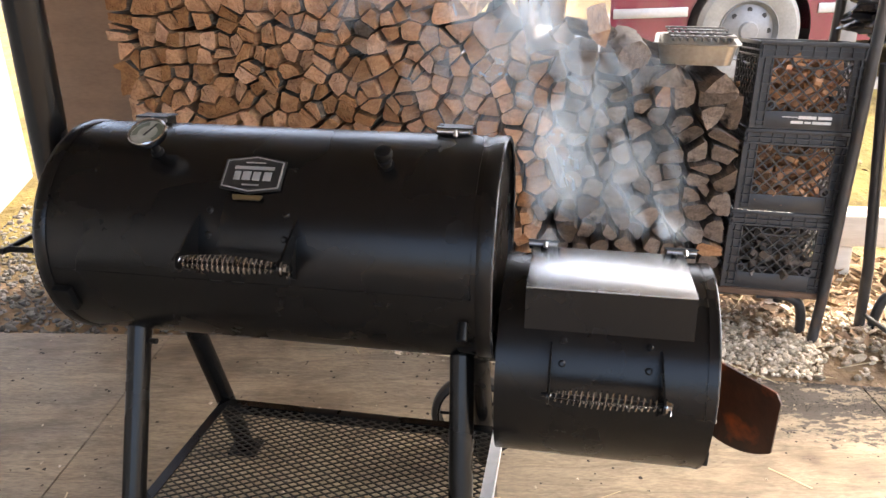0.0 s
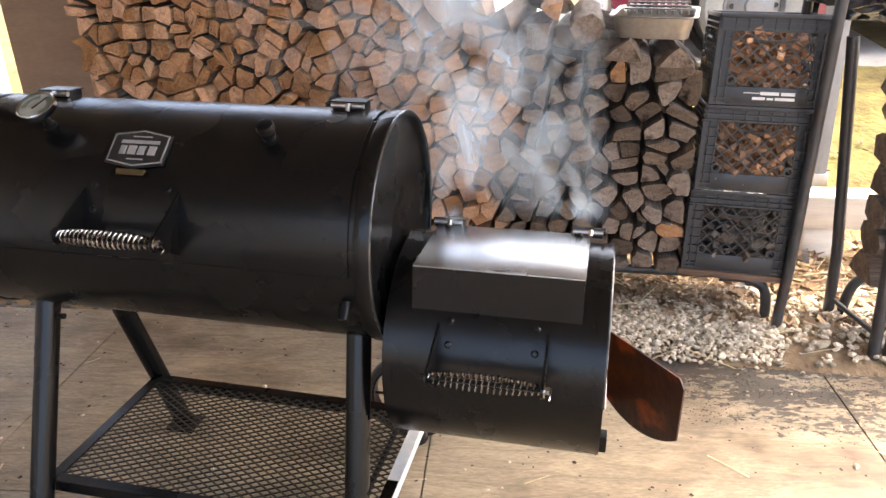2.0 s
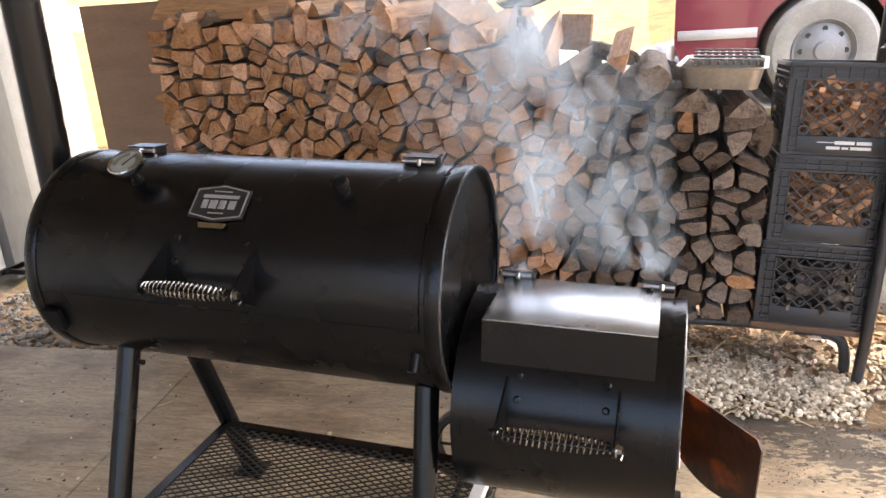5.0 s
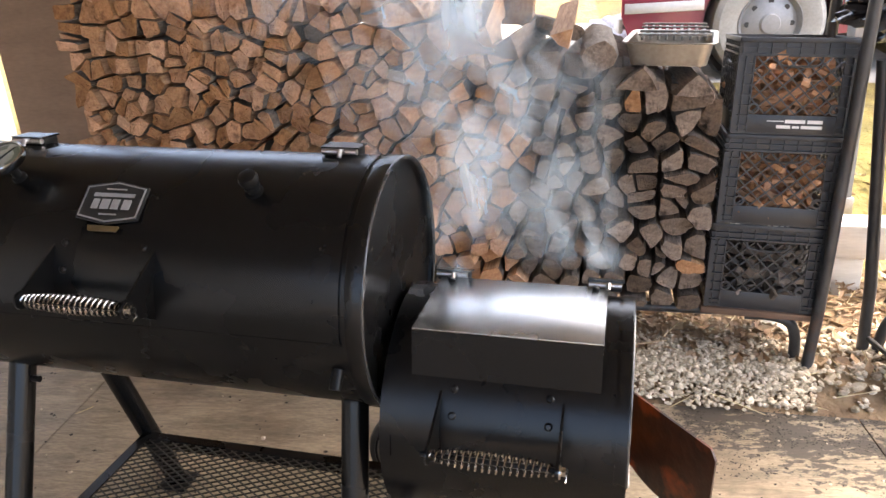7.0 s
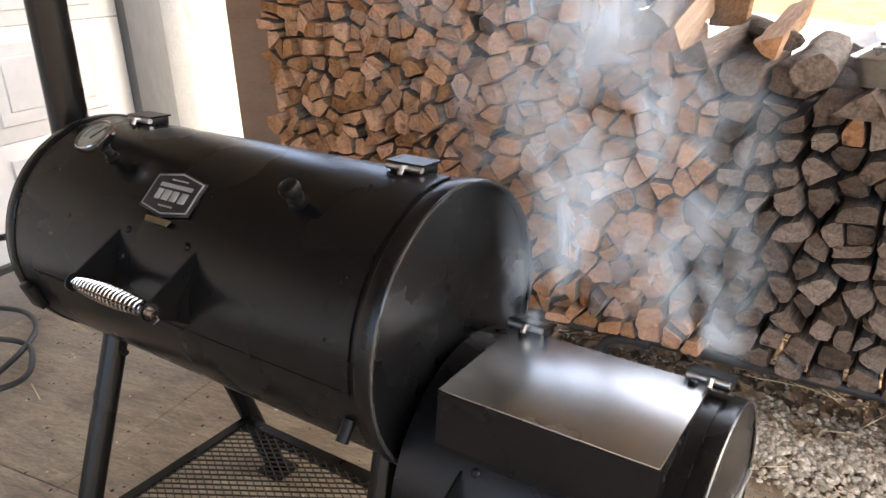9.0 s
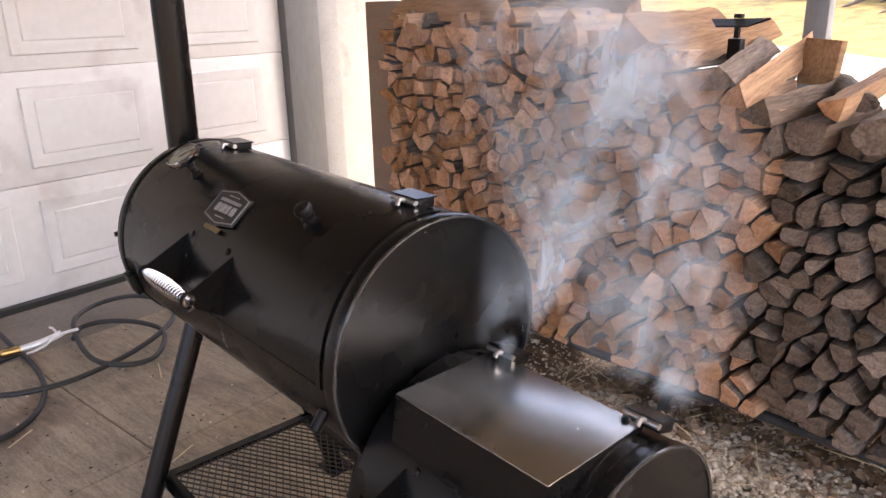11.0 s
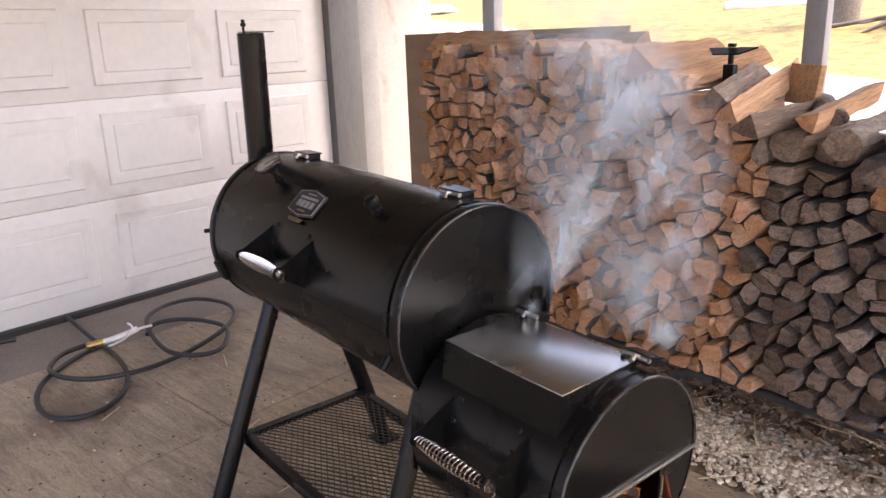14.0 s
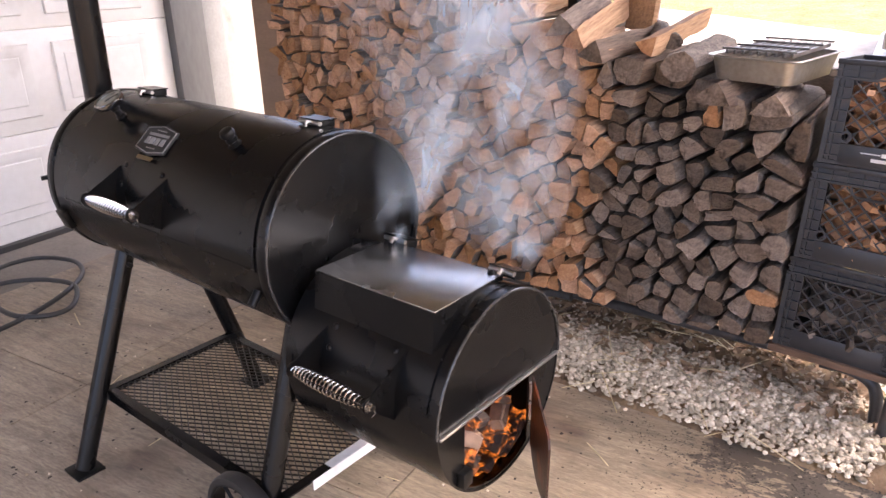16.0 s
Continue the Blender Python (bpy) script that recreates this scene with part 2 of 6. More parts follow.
M_rail = material("old_plank", (0.15, 0.085, 0.05), 0.85, 0.0, (0.07, 0.04, 0.025), 8, (0.4, 4, 4), fine=40, bump=0.5)
M_stone = material("gravel_stone", (0.60, 0.49, 0.355), 0.9, 0.0, (0.30, 0.235, 0.16), 40, fine=120, bump=0.5, random_tint=0.46, island=True)
M_stone_dark = material("grey_dirt_stone", (0.20, 0.18, 0.155), 0.9, 0.0, (0.11, 0.098, 0.085), 22, fine=90, bump=0.4, random_tint=0.35, island=True)
M_leaf = material("dead_leaf", (0.34, 0.215, 0.115), 0.85, 0.0, (0.19, 0.115, 0.06), 20, random_tint=0.4, island=True)
M_straw = material("straw", (0.62, 0.49, 0.27), 0.7, 0.0, (0.5, 0.38, 0.2), 20, random_tint=0.2, island=True)
M_timber = material("white_timber", (0.72, 0.68, 0.60), 0.75, 0.0, (0.58, 0.53, 0.45), 6, (0.4, 3, 3), fine=40, bump=0.3)
M_bag = material("black_plastic_bag", (0.012, 0.012, 0.014), 0.25, 0.0, (0.018, 0.018, 0.02), 8, bump=0.5, bump_scale=40)
M_maroon = material("maroon_car_paint", (0.19, 0.018, 0.04), 0.25, 0.0, (0.16, 0.016, 0.035), 3, coat=0.8)
M_silver = material("silver_stripe", (0.55, 0.54, 0.54), 0.35, 0.3)
M_bumper = material("pale_bumper", (0.6, 0.55, 0.5), 0.45)
M_glass = material("dark_glass", (0.02, 0.02, 0.022), 0.08)
M_tyre = material("dusty_tyre", (0.36, 0.345, 0.32), 0.85, 0.0, (0.26, 0.25, 0.23), 10, bump=0.3)
M_wheel = material("steel_wheel", (0.27, 0.27, 0.275), 0.45, 0.3, (0.21, 0.21, 0.215), 8)
M_ceiling = material("roof_underside", (0.34, 0.30, 0.26), 0.8, 0.0, (0.26, 0.23, 0.2), 3, (1, 6, 1), fine=20, bump=0.2)
M_ember = glow("ember", (1.0, 0.24, 0.03), 0.22, 0.51)
M_ash = material("pale_burnt_wood", (0.34, 0.22, 0.15), 0.9, 0.0, (0.2, 0.12, 0.08), 14, fine=60, bump=0.5)
M_twig = material("fallen_branch", (0.15, 0.12, 0.095), 0.9, 0.0, (0.08, 0.06, 0.05), 10)


def ground_material():
    """Dirt with leaves close by, pale gravel drive, golden dormant grass beyond."""
    m = bpy.data.materials.new("yard_ground")
    m.use_nodes = True
    n, link = m.node_tree.nodes, m.node_tree.links.new
    b = n["Principled BSDF"]
    b.inputs["Roughness"].default_value = 0.95
    tc = n.new("ShaderNodeTexCoord")
    sep = n.new("ShaderNodeSeparateXYZ")
    link(tc.outputs["Object"], sep.inputs[0])

    def noise_ramp(scale, a, c):
        t = n.new("ShaderNodeTexNoise")
        t.inputs["Scale"].default_value, t.inputs["Detail"].default_value = scale, 9
        link(tc.outputs["Object"], t.inputs["Vector"])
        r = n.new("ShaderNodeValToRGB")
        r.color_ramp.elements[0].position, r.color_ramp.elements[1].position = 0.36, 0.64
        r.color_ramp.elements[0].color, r.color_ramp.elements[1].color = (*a, 1), (*c, 1)
        link(t.outputs["Fac"], r.inputs[0])
        return r.outputs[0], t.outputs["Fac"]

    dirt, f1 = noise_ramp(7.0, (0.12, 0.075, 0.042), (0.31, 0.21, 0.12))
    grass, f2 = noise_ramp(5.0, (0.085, 0.060, 0.014), (0.18, 0.135, 0.036))
    green, f3 = noise_ramp(0.7, (0.0, 0.0, 0.0), (1.0, 1.0, 1.0))
    wob = n.new("ShaderNodeMath")
    wob.operation = "MULTIPLY_ADD"
    wob.inputs[1].default_value = 0.9
    link(f3, wob.inputs[0])
    link(sep.outputs["Y"], wob.inputs[2])
    edge = n.new("ShaderNodeMapRange")
    edge.inputs["From Min"].default_value, edge.inputs["From Max"].default_value = 3.6, 4.1
    link(wob.outputs[0], edge.inputs["Value"])
    tint = n.new("ShaderNodeMix")
    tint.data_type = "RGBA"
    gm = n.new("ShaderNodeMapRange")
    gm.inputs["From Min"].default_value, gm.inputs["From Max"].default_value = 0.55, 0.75
    gm.inputs["To Max"].default_value = 0.6
    link(f3, gm.inputs["Value"])
    link(gm.outputs[0], tint.inputs["Factor"])
    link(grass, tint.inputs[6])
    tint.inputs[7].default_value = (0.13, 0.13, 0.036, 1)
    mix = n.new("ShaderNodeMix")
    mix.data_type = "RGBA"
    link(edge.outputs[0], mix.inputs["Factor"])
    link(dirt, mix.inputs[6])
    link(tint.outputs[2], mix.inputs[7])
    link(mix.outputs[2], b.inputs["Base Color"])
    bp = n.new("ShaderNodeBump")
    bp.inputs["Strength"].default_value, bp.inputs["Distance"].default_value = 0.8, 0.03
    t = n.new("ShaderNodeTexNoise")
    t.inputs["Scale"].default_value, t.inputs["Detail"].default_value = 25, 6
    link(tc.outputs["Object"], t.inputs["Vector"])
    link(t.outputs["Fac"], bp.inputs["Height"])
    link(bp.outputs[0], b.inputs["Normal"])
    return m


M_ground = ground_material()
M_drive = material("pale_gravel_drive", (0.34, 0.315, 0.28), 0.95, 0.0, (0.24, 0.22, 0.19), 12, fine=70, bump=0.8, bump_scale=60)


# ---- mesh helpers ----
def mesh_of(name, bm, mats, sharp=35):
    bmesh.ops.recalc_face_normals(bm, faces=bm.faces)
    for f in bm.faces:
        f.smooth = True
    for e in bm.edges:
        if len(e.link_faces) == 2 and e.calc_face_angle(0.0) > radians(sharp):
            e.smooth = False
    me = bpy.data.meshes.new(name)
    bm.to_mesh(me)
    bm.free()
    for m in (mats if isinstance(mats, (list, tuple)) else [mats]):
        me.materials.append(m)
    return me


def part(name, bm, mats, parent, label=""):
    ob = new(name, mesh_of(name, bm, mats))
    ob.parent = parent
    return tagged(ob, label)


def thing(name, label, category, m=None, group="", kind="", bm=None, mats=None):
    ob = new(name, mesh_of(name, bm, mats) if bm else None)
    if m is not None:
        ob.matrix_world = m
    return tagged(ob, label, category, group, kind)


def B():
    return bmesh.new()


def add_box(bm, x0, x1, y0, y1, z0, z1, m=None, bev=0.0, mi=0):
    r = bmesh.ops.create_cube(bm, size=1)
    vs = r["verts"]
    for v in vs:
        v.co = Vector((x0 + (v.co.x + .5) * (x1 - x0), y0 + (v.co.y + .5) * (y1 - y0), z0 + (v.co.z + .5) * (z1 - z0)))
    fs = {f for v in vs for f in v.link_faces}
    for f in fs:
        f.material_index = mi
    if bev:
        es = list({e for v in vs for e in v.link_edges})
        out = bmesh.ops.bevel(bm, geom=es, offset=bev, segments=2, affect="EDGES", profile=0.5)
        vs = list({v for f in out["faces"] for v in f.verts} | {v for v in vs if v.is_valid})
    if m is not None:
        bmesh.ops.transform(bm, matrix=m, verts=[v for v in vs if v.is_valid])
    return bm


def add_cyl(bm, a, b, r, seg=24, r2=None, caps=True):
    a, b = Vector(a), Vector(b)
    d = b - a
    bmesh.ops.create_cone(bm, cap_ends=caps, segments=seg, radius1=r, radius2=r if r2 is None else r2, depth=d.length,
                          matrix=Matrix.Translation((a + b) / 2) @ d.to_track_quat("Z", "Y").to_matrix().to_4x4())
    return bm


def add_tube(bm, pts, r, seg=8, closed=False):
    """A round tube through the points; r may be a function of the share of the way."""
    pts = [Vector(p) for p in pts]
    rings, n = [], len(pts)
    up = Vector((0.13, 0.21, 0.97)).normalized()
    for i, p in enumerate(pts):
        a, b = (pts[i - 1], pts[(i + 1) % n]) if closed else (pts[max(i - 1, 0)], pts[min(i + 1, n - 1)])
        t = (b - a).normalized()
        side = t.cross(up)
        if side.length < 0.05:
            side = t.cross(Vector((1, 0, 0)))
        side.normalize()
        nor = side.cross(t)
        rr = r(i / max(n - 1, 1)) if callable(r) else r
        rings.append([bm.verts.new(p + rr * (math.cos(q) * side + math.sin(q) * nor)) for q in (2 * math.pi * k / seg for k in range(seg))])
    for i in range(n if closed else n - 1):
        A, C = rings[i], rings[(i + 1) % n]
        for k in range(seg):
            bm.faces.new((A[k], A[(k + 1) % seg], C[(k + 1) % seg], C[k]))
    if not closed:
        bm.faces.new(rings[0][::-1])
        bm.faces.new(rings[-1])
    return bm


def smooth_path(pts, per=8, closed=False):
    """Catmull-Rom through the points."""
    P = [Vector(p) for p in pts]
    out, n = [], len(P)
    for i in range(n if closed else n - 1):
        g = (lambda k: P[k % n]) if closed else (lambda k: P[min(max(k, 0), n - 1)])
        p0, p1, p2, p3 = g(i - 1), g(i), g(i + 1), g(i + 2)
        for s in range(per):
            t = s / per
            out.append(0.5 * ((2 * p1) + (p2 - p0) * t + (2 * p0 - 5 * p1 + 4 * p2 - p3) * t * t + (3 * p1 - p0 - 3 * p2 + p3) * t ** 3))
    if not closed:
        out.append(P[-1])
    return out


def add_plate(bm, outline, thick, m):
    """A flat plate: outline in (a, b), thickness along the third axis, laid by the pose m."""
    lo = [bm.verts.new(m @ Vector((a, b, 0))) for a, b in outline]
    hi = [bm.verts.new(m @ Vector((a, b, thick))) for a, b in outline]
    bm.faces.new(lo[::-1])
    bm.faces.new(hi)
    n = len(lo)
    for i in range(n):
        bm.faces.new((lo[i], lo[(i + 1) % n], hi[(i + 1) % n], hi[i]))
    return bm


def add_lathe(bm, profile, m, seg=32):
    """Turns (radius, height) pairs round the local z axis, placed by m."""
    rings = []
    for r, z in profile:
        if r < 1e-6:
            rings.append([bm.verts.new(m @ Vector((0, 0, z)))])
        else:
            rings.append([bm.verts.new(m @ Vector((r * math.cos(q), r * math.sin(q), z))) for q in (2 * math.pi * k / seg for k in range(seg))])
    for A, C in zip(rings, rings[1:]):
        for k in range(seg):
            a0, a1, c0, c1 = A[k % len(A)], A[(k + 1) % len(A)], C[k % len(C)], C[(k + 1) % len(C)]
            f = [a0, a1, c1, c0]
            f = [v for i, v in enumerate(f) if v not in f[:i]]
            if len(f) > 2:
                bm.faces.new(f)
    return bm


def slope(x):
    """Height of the paved floor: it falls away from the garage door."""
    return max(0.0, 0.025 * (0.25 - x))


# ---- the large structure ----
YARD = pose(0.07, 2.62, 0, 0, 0, -8.0)  # along the woodpile's face; y goes into the pile


def land(x, y):
    """Height of the ground."""
    z = -0.03 + 0.02 * noise.noise(Vector((x * 0.9, y * 0.9, 3.1)))
    if y > 3.4:
        s = min((y - 3.4) / 2.2, 1.0)
        z += 0.46 * s * s * (3 - 2 * s)
    if y > 5.2:
        z += 0.135 * (y - 5.2) + 0.12 * noise.noise(Vector((x * 0.15, y * 0.15, 7.0)))
    return z


def axis_steps(lo, hi, near_lo, near_hi, fine, growth=1.35):
    xs = [near_lo]
    while xs[-1] < near_hi:
        xs.append(xs[-1] + fine)
    step = fine
    while xs[-1] < hi:
        step *= growth
        xs.append(xs[-1] + step)
    step = fine
    while xs[0] > lo:
        step *= growth
        xs.insert(0, xs[0] - step)
    return xs


def grid_mesh(xs, ys, height):
    verts = [(x, y, height(x, y)) for y in ys for x in xs]
    w = len(xs)
    faces = [(j * w + i, j * w + i + 1, (j + 1) * w + i + 1, (j + 1) * w + i) for j in range(len(ys) - 1) for i in range(w - 1)]
    return verts, faces


def sheet(name, xs, ys, height, mat):
    me = bpy.data.meshes.new(name)
    v, f = grid_mesh(xs, ys, height)
    me.from_pydata(v, [], f)
    me.polygons.foreach_set("use_smooth", [True] * len(me.polygons))
    me.materials.append(mat)
    return tagged(new(name, me), kind="structure")


tagged(sheet("ground", axis_steps(-160, 160, -4, 5, 0.2), axis_steps(-60, 190, 2.0, 8.0, 0.2), land, M_ground), "dirt yard and dormant golden grass field rising beyond", "ground")


def drive_edges(x):
    """The driveway runs aslant across the yard and widens where the van stands."""
    wob = 0.18 * noise.noise(Vector((x * 0.8, 2.0, 0))) + 0.07 * noise.noise(Vector((x * 3.1, 5.0, 0)))
    return max(6.3 - 0.62 * x, 5.45) + wob, max(8.2 - 0.57 * x, 7.2) + 0.8 * wob


drive_x = [-26 + 0.4 * k for k in range(66)] + [0.4 + 0.2 * k for k in range(14)]
drive_v = []
for x in drive_x:
    lo, hi = drive_edges(x)
    drive_v += [(x, lo + (hi - lo) * k / 12, land(x, lo + (hi - lo) * k / 12) + (0.015 if 0 < k < 12 else -0.02)) for k in range(13)]
me = bpy.data.meshes.new("driveway")
me.from_pydata(drive_v, [], [(13 * i + k, 13 * i + 13 + k, 13 * i + 14 + k, 13 * i + k + 1) for i in range(len(drive_x) - 1) for k in range(12)])
me.polygons.foreach_set("use_smooth", [True] * len(me.polygons))
me.materials.append(M_drive)
tagged(new("driveway", me), "pale gravel driveway running aslant below the field", "driveway", kind="structure")

# the paved floor: worn plywood sheets laid on the slab
slab = thing("floor", "worn stained plywood sheets laid over a slab", "floor", kind="structure")
bm = B()
for x0, x1 in ((-2.72, 0.25), (0.25, 3.2)):
    vs = [bm.verts.new((x, y, slope(x) - d)) for d in (0.012, 0.10) for x, y in ((x0, -4), (x1, -4), (x1, 2.595), (x0, 2.595))]
    for q in ((0, 1, 2, 3), (7, 6, 5, 4), (0, 4, 5, 1), (1, 5, 6, 2), (2, 6, 7, 3), (3, 7, 4, 0)):
        bm.faces.new([vs[k] for k in q])
part("slab", bm, M_conc, slab)
sx, sy = [-2.15, -1.14, 0.085, 1.30, 2.52, 3.2], [-3.30, -0.86, 1.58, 2.60]
for i in range(5):
    for j in range(3):
        bm = B()
        x0, x1, y0, y1, g = sx[i] + .0025, sx[i + 1] - .0025, sy[j] + .0025, sy[j + 1] - .0025, 0.0015
        cuts = [x0, 0.25, x1] if x0 < 0.25 < x1 else [x0, x1]
        n = len(cuts)
        top = [bm.verts.new((x, y, slope(x))) for y in (y0, y1) for x in cuts]
        low = [bm.verts.new((x, y, slope(x) - 0.0118)) for y in (y0, y1) for x in cuts]
        for k in range(n - 1):
            bm.faces.new((top[k], top[k + 1], top[n + k + 1], top[n + k]))
            bm.faces.new((low[k], low[k + 1], top[k + 1], top[k]))
            bm.faces.new((low[n + k], top[n + k], top[n + k + 1], low[n + k + 1]))
        bm.faces.new((low[0], top[0], top[n], low[n]))
        bm.faces.new((low[n - 1], low[2 * n - 1], top[2 * n - 1], top[n - 1]))
        part("plywood_sheet", bm, M_ply, slab)

# garage wall with its sectional door
wall = thing("wall_west", "white garage wall with grey door trim", "wall", kind="structure")
bm = B()
add_box(bm, -2.95, -2.702, 3.87, 4.45, 0.0, 2.838)
add_box(bm, -2.95, -2.73, -4.2, -2.36, 0.0, 2.838)
add_box(bm, -2.95, -2.73, -2.36, 3.87, 2.16, 2.838)
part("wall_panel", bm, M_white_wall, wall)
bm = B()
add_box(bm, -2.9, -2.645, 3.453, 3.70, 0.02, 2.35, bev=0.004)
part("door_jamb", bm, M_grey, wall)
bm = B()
add_box(bm, -2.9, -2.665, 3.703, 3.87, 0.02, 2.35, bev=0.004)
part("corner_trim", bm, M_grey_light, wall)
bm = B()
add_box(bm, -2.70, -2.672, 3.873, 4.44, 0.03, 0.05)
add_box(bm, -2.72, -2.66, -2.36, 3.45, 0.04, 0.09, bev=0.005)
part("bottom_seal", bm, M_rubber, wall, "black rubber door seal")

door = thing("garage_door", "white raised-panel steel sectional garage door, closed", "garage door", kind="structure")
PITCH, FIRST, WIDE = 0.72, 1.972, 0.595
for k, (z0, z1) in enumerate(((0.088, 0.620), (0.620, 1.125), (1.125, 1.620), (1.620, 2.15))):
    bm = B()
    add_box(bm, -2.745, -2.70, -2.35, 3.450, z0 + 0.0015, z1 - 0.0015, bev=0.003)
    part("door_section", bm, M_door, door)


def raised_panel(y0, y1, z0, z1):
    """One embossed field of the door: a moulded border falling in to a flat centre."""
    bm = B()
    rings = []
    for inset, out in ((0.0, 0.0005), (0.006, 0.011), (0.013, 0.012), (0.060, 0.0025), (0.066, 0.0085), (0.072, 0.009)):
        rings.append([bm.verts.new((-2.70 + out, y, z)) for y, z in ((y0 + inset, z0 + inset), (y1 - inset, z0 + inset), (y1 - inset, z1 - inset), (y0 + inset, z1 - inset))])
    for A, C in zip(rings, rings[1:]):
        for i in range(4):
            bm.faces.new((A[i], A[(i + 1) % 4], C[(i + 1) % 4], C[i]))
    bm.faces.new(rings[-1])
    return bm


for z0, z1 in ((0.185, 0.545), (0.692, 1.056), (1.19, 1.553), (1.70, 2.06)):
    for k in range(-6, 2):
        part("raised_panel", raised_panel(FIRST + PITCH * k, FIRST + PITCH * k + WIDE, z0, z1), M_door, door)
bm = B()
add_plate(bm, [(0.062 * math.cos(q) * (1 + 0.15 * abs(math.sin(2 * q))), 0.033 * math.sin(q) * (1 + 0.15 * abs(math.sin(2 * q)))) for q in (k * math.pi / 14 for k in range(28))], 0.006, pose(-2.699, 1.905, 1.655, 90, 0, 90))
plaque = part("door_plaque", bm, M_badge, door, "small black oval maker's plaque")
for dz in (0.010, -0.008):
    bm = B()
    add_box(bm, -2.694, -2.6915, 1.870, 1.940, 1.655 + dz - 0.004, 1.655 + dz + 0.004)
    part("plaque_bar", bm, M_ink, plaque)

# unseen roof sized to shape the yard's light, carried by posts along the back
bm = B()
add_box(bm, -2.95, 2.6, -2.6, 4.62, 2.84, 2.92)
for k in range(8):
    add_box(bm, -2.9 + 0.77 * k, -2.86 + 0.77 * k, -2.6, 4.62, 2.70, 2.839)
add_box(bm, -2.70, 2.6, 3.94, 4.06, 2.58, 2.698)
thing("ceiling", "unseen open wooden rafters and roof deck, sized to shape the light", "ceiling", kind="structure", bm=bm, mats=M_ceiling)


def roof_post(x, y):
    p = thing("roof_post", "grey painted square post holding up the roof", "post", group="roof posts")
    bm = B()
    add_box(bm, x - .045, x + .045, y - .045, y + .045, land(x, y) - 0.05, 2.579, bev=0.004)
    part("shaft", bm, M_post, p)
    bm = B()
    add_box(bm, x - .055, x + .055, y - .055, y + .055, land(x, y) - 0.06, land(x, y) + 0.08, bev=0.004)
    part("base_bracket", bm, M_steel, p)


for px_ in (-1.786, 0.04, 1.9):
    roof_post(px_, 4.0)


# ---- the offset smoker ----
SMOKER = pose(0.0759, 1.5297, 0, 0, 1.93, -8.17)
smoker = thing("offset_smoker", "black steel barrel offset smoker with side firebox on legs", "smoker", SMOKER)
R, CZ, LEFT = 0.2300, 0.783, -0.918
FR, FZ, F0, F1 = 0.2115, 0.548, 0.0075, 0.4200


def on(u, a, r, cz):
    """A place on a barrel: u along it, a degrees up from the front."""
    return Vector((u, -r * math.cos(radians(a)), cz + r * math.sin(radians(a))))


def shell(bm, u0, u1, a0, a1, r, t, cz, seg=48, cols=1):
    """A curved sheet of thickness t between two angles."""
    V = [[[bm.verts.new(on(u0 + (u1 - u0) * i / cols, a0 + (a1 - a0) * k / seg, rr, cz)) for i in range(cols + 1)] for k in range(seg + 1)] for rr in (r, r - t)]
    for k in range(seg):
        for i in range(cols):
            bm.faces.new((V[0][k][i], V[0][k][i + 1], V[0][k + 1][i + 1], V[0][k + 1][i]))
            bm.faces.new((V[1][k][i], V[1][k + 1][i], V[1][k + 1][i + 1], V[1][k][i + 1]))
        bm.faces.new((V[0][k][0], V[0][k + 1][0], V[1][k + 1][0], V[1][k][0]))
        bm.faces.new((V[0][k][cols], V[1][k][cols], V[1][k + 1][cols], V[0][k + 1][cols]))
    for k in (0, seg):
        for i in range(cols):
            bm.faces.new((V[0][k][i], V[1][k][i], V[1][k][i + 1], V[0][k][i + 1]))
    return bm


def outward(u, a, cz, r):
    """Pose on a barrel's surface: z outward, x along the barrel."""
    p = on(u, a, r, cz)
    z = (p - Vector((u, 0, cz))).normalized()
    x = Vector((1, 0, 0))
    y = z.cross(x)
    return Matrix(((x.x, y.x, z.x, p.x), (x.y, y.y, z.y, p.y), (x.z, y.z, z.z, p.z), (0, 0, 0, 1)))


def helix_spring(p0, p1, turns, big, wire):
    """A barrel-shaped coil between two points."""
    p0, p1 = Vector(p0), Vector(p1)
    ax = (p1 - p0).normalized()
    s = ax.cross(Vector((0, 0, 1))).normalized()
    n = s.cross(ax)
    pts = []
    steps = turns * 14
    for k in range(steps + 1):
        f = k / steps
        rr = big * (0.42 + 0.58 * math.sin(math.pi * min(max(f, 0.0), 1.0)) ** 0.6)
        q = 2 * math.pi * turns * f
        pts.append(p0 + (p1 - p0) * f + rr * (math.cos(q) * s + math.sin(q) * n))
    return add_tube(B(), pts, wire, 6)


def bolt(name, m, parent, mat, r=0.007, h=0.005):
    bm = B()
    add_lathe(bm, [(0, h), (r * .6, h * .95), (r, h * .45), (r, 0), (0, 0)], m, 12)
    return part(name, bm, mat, parent)


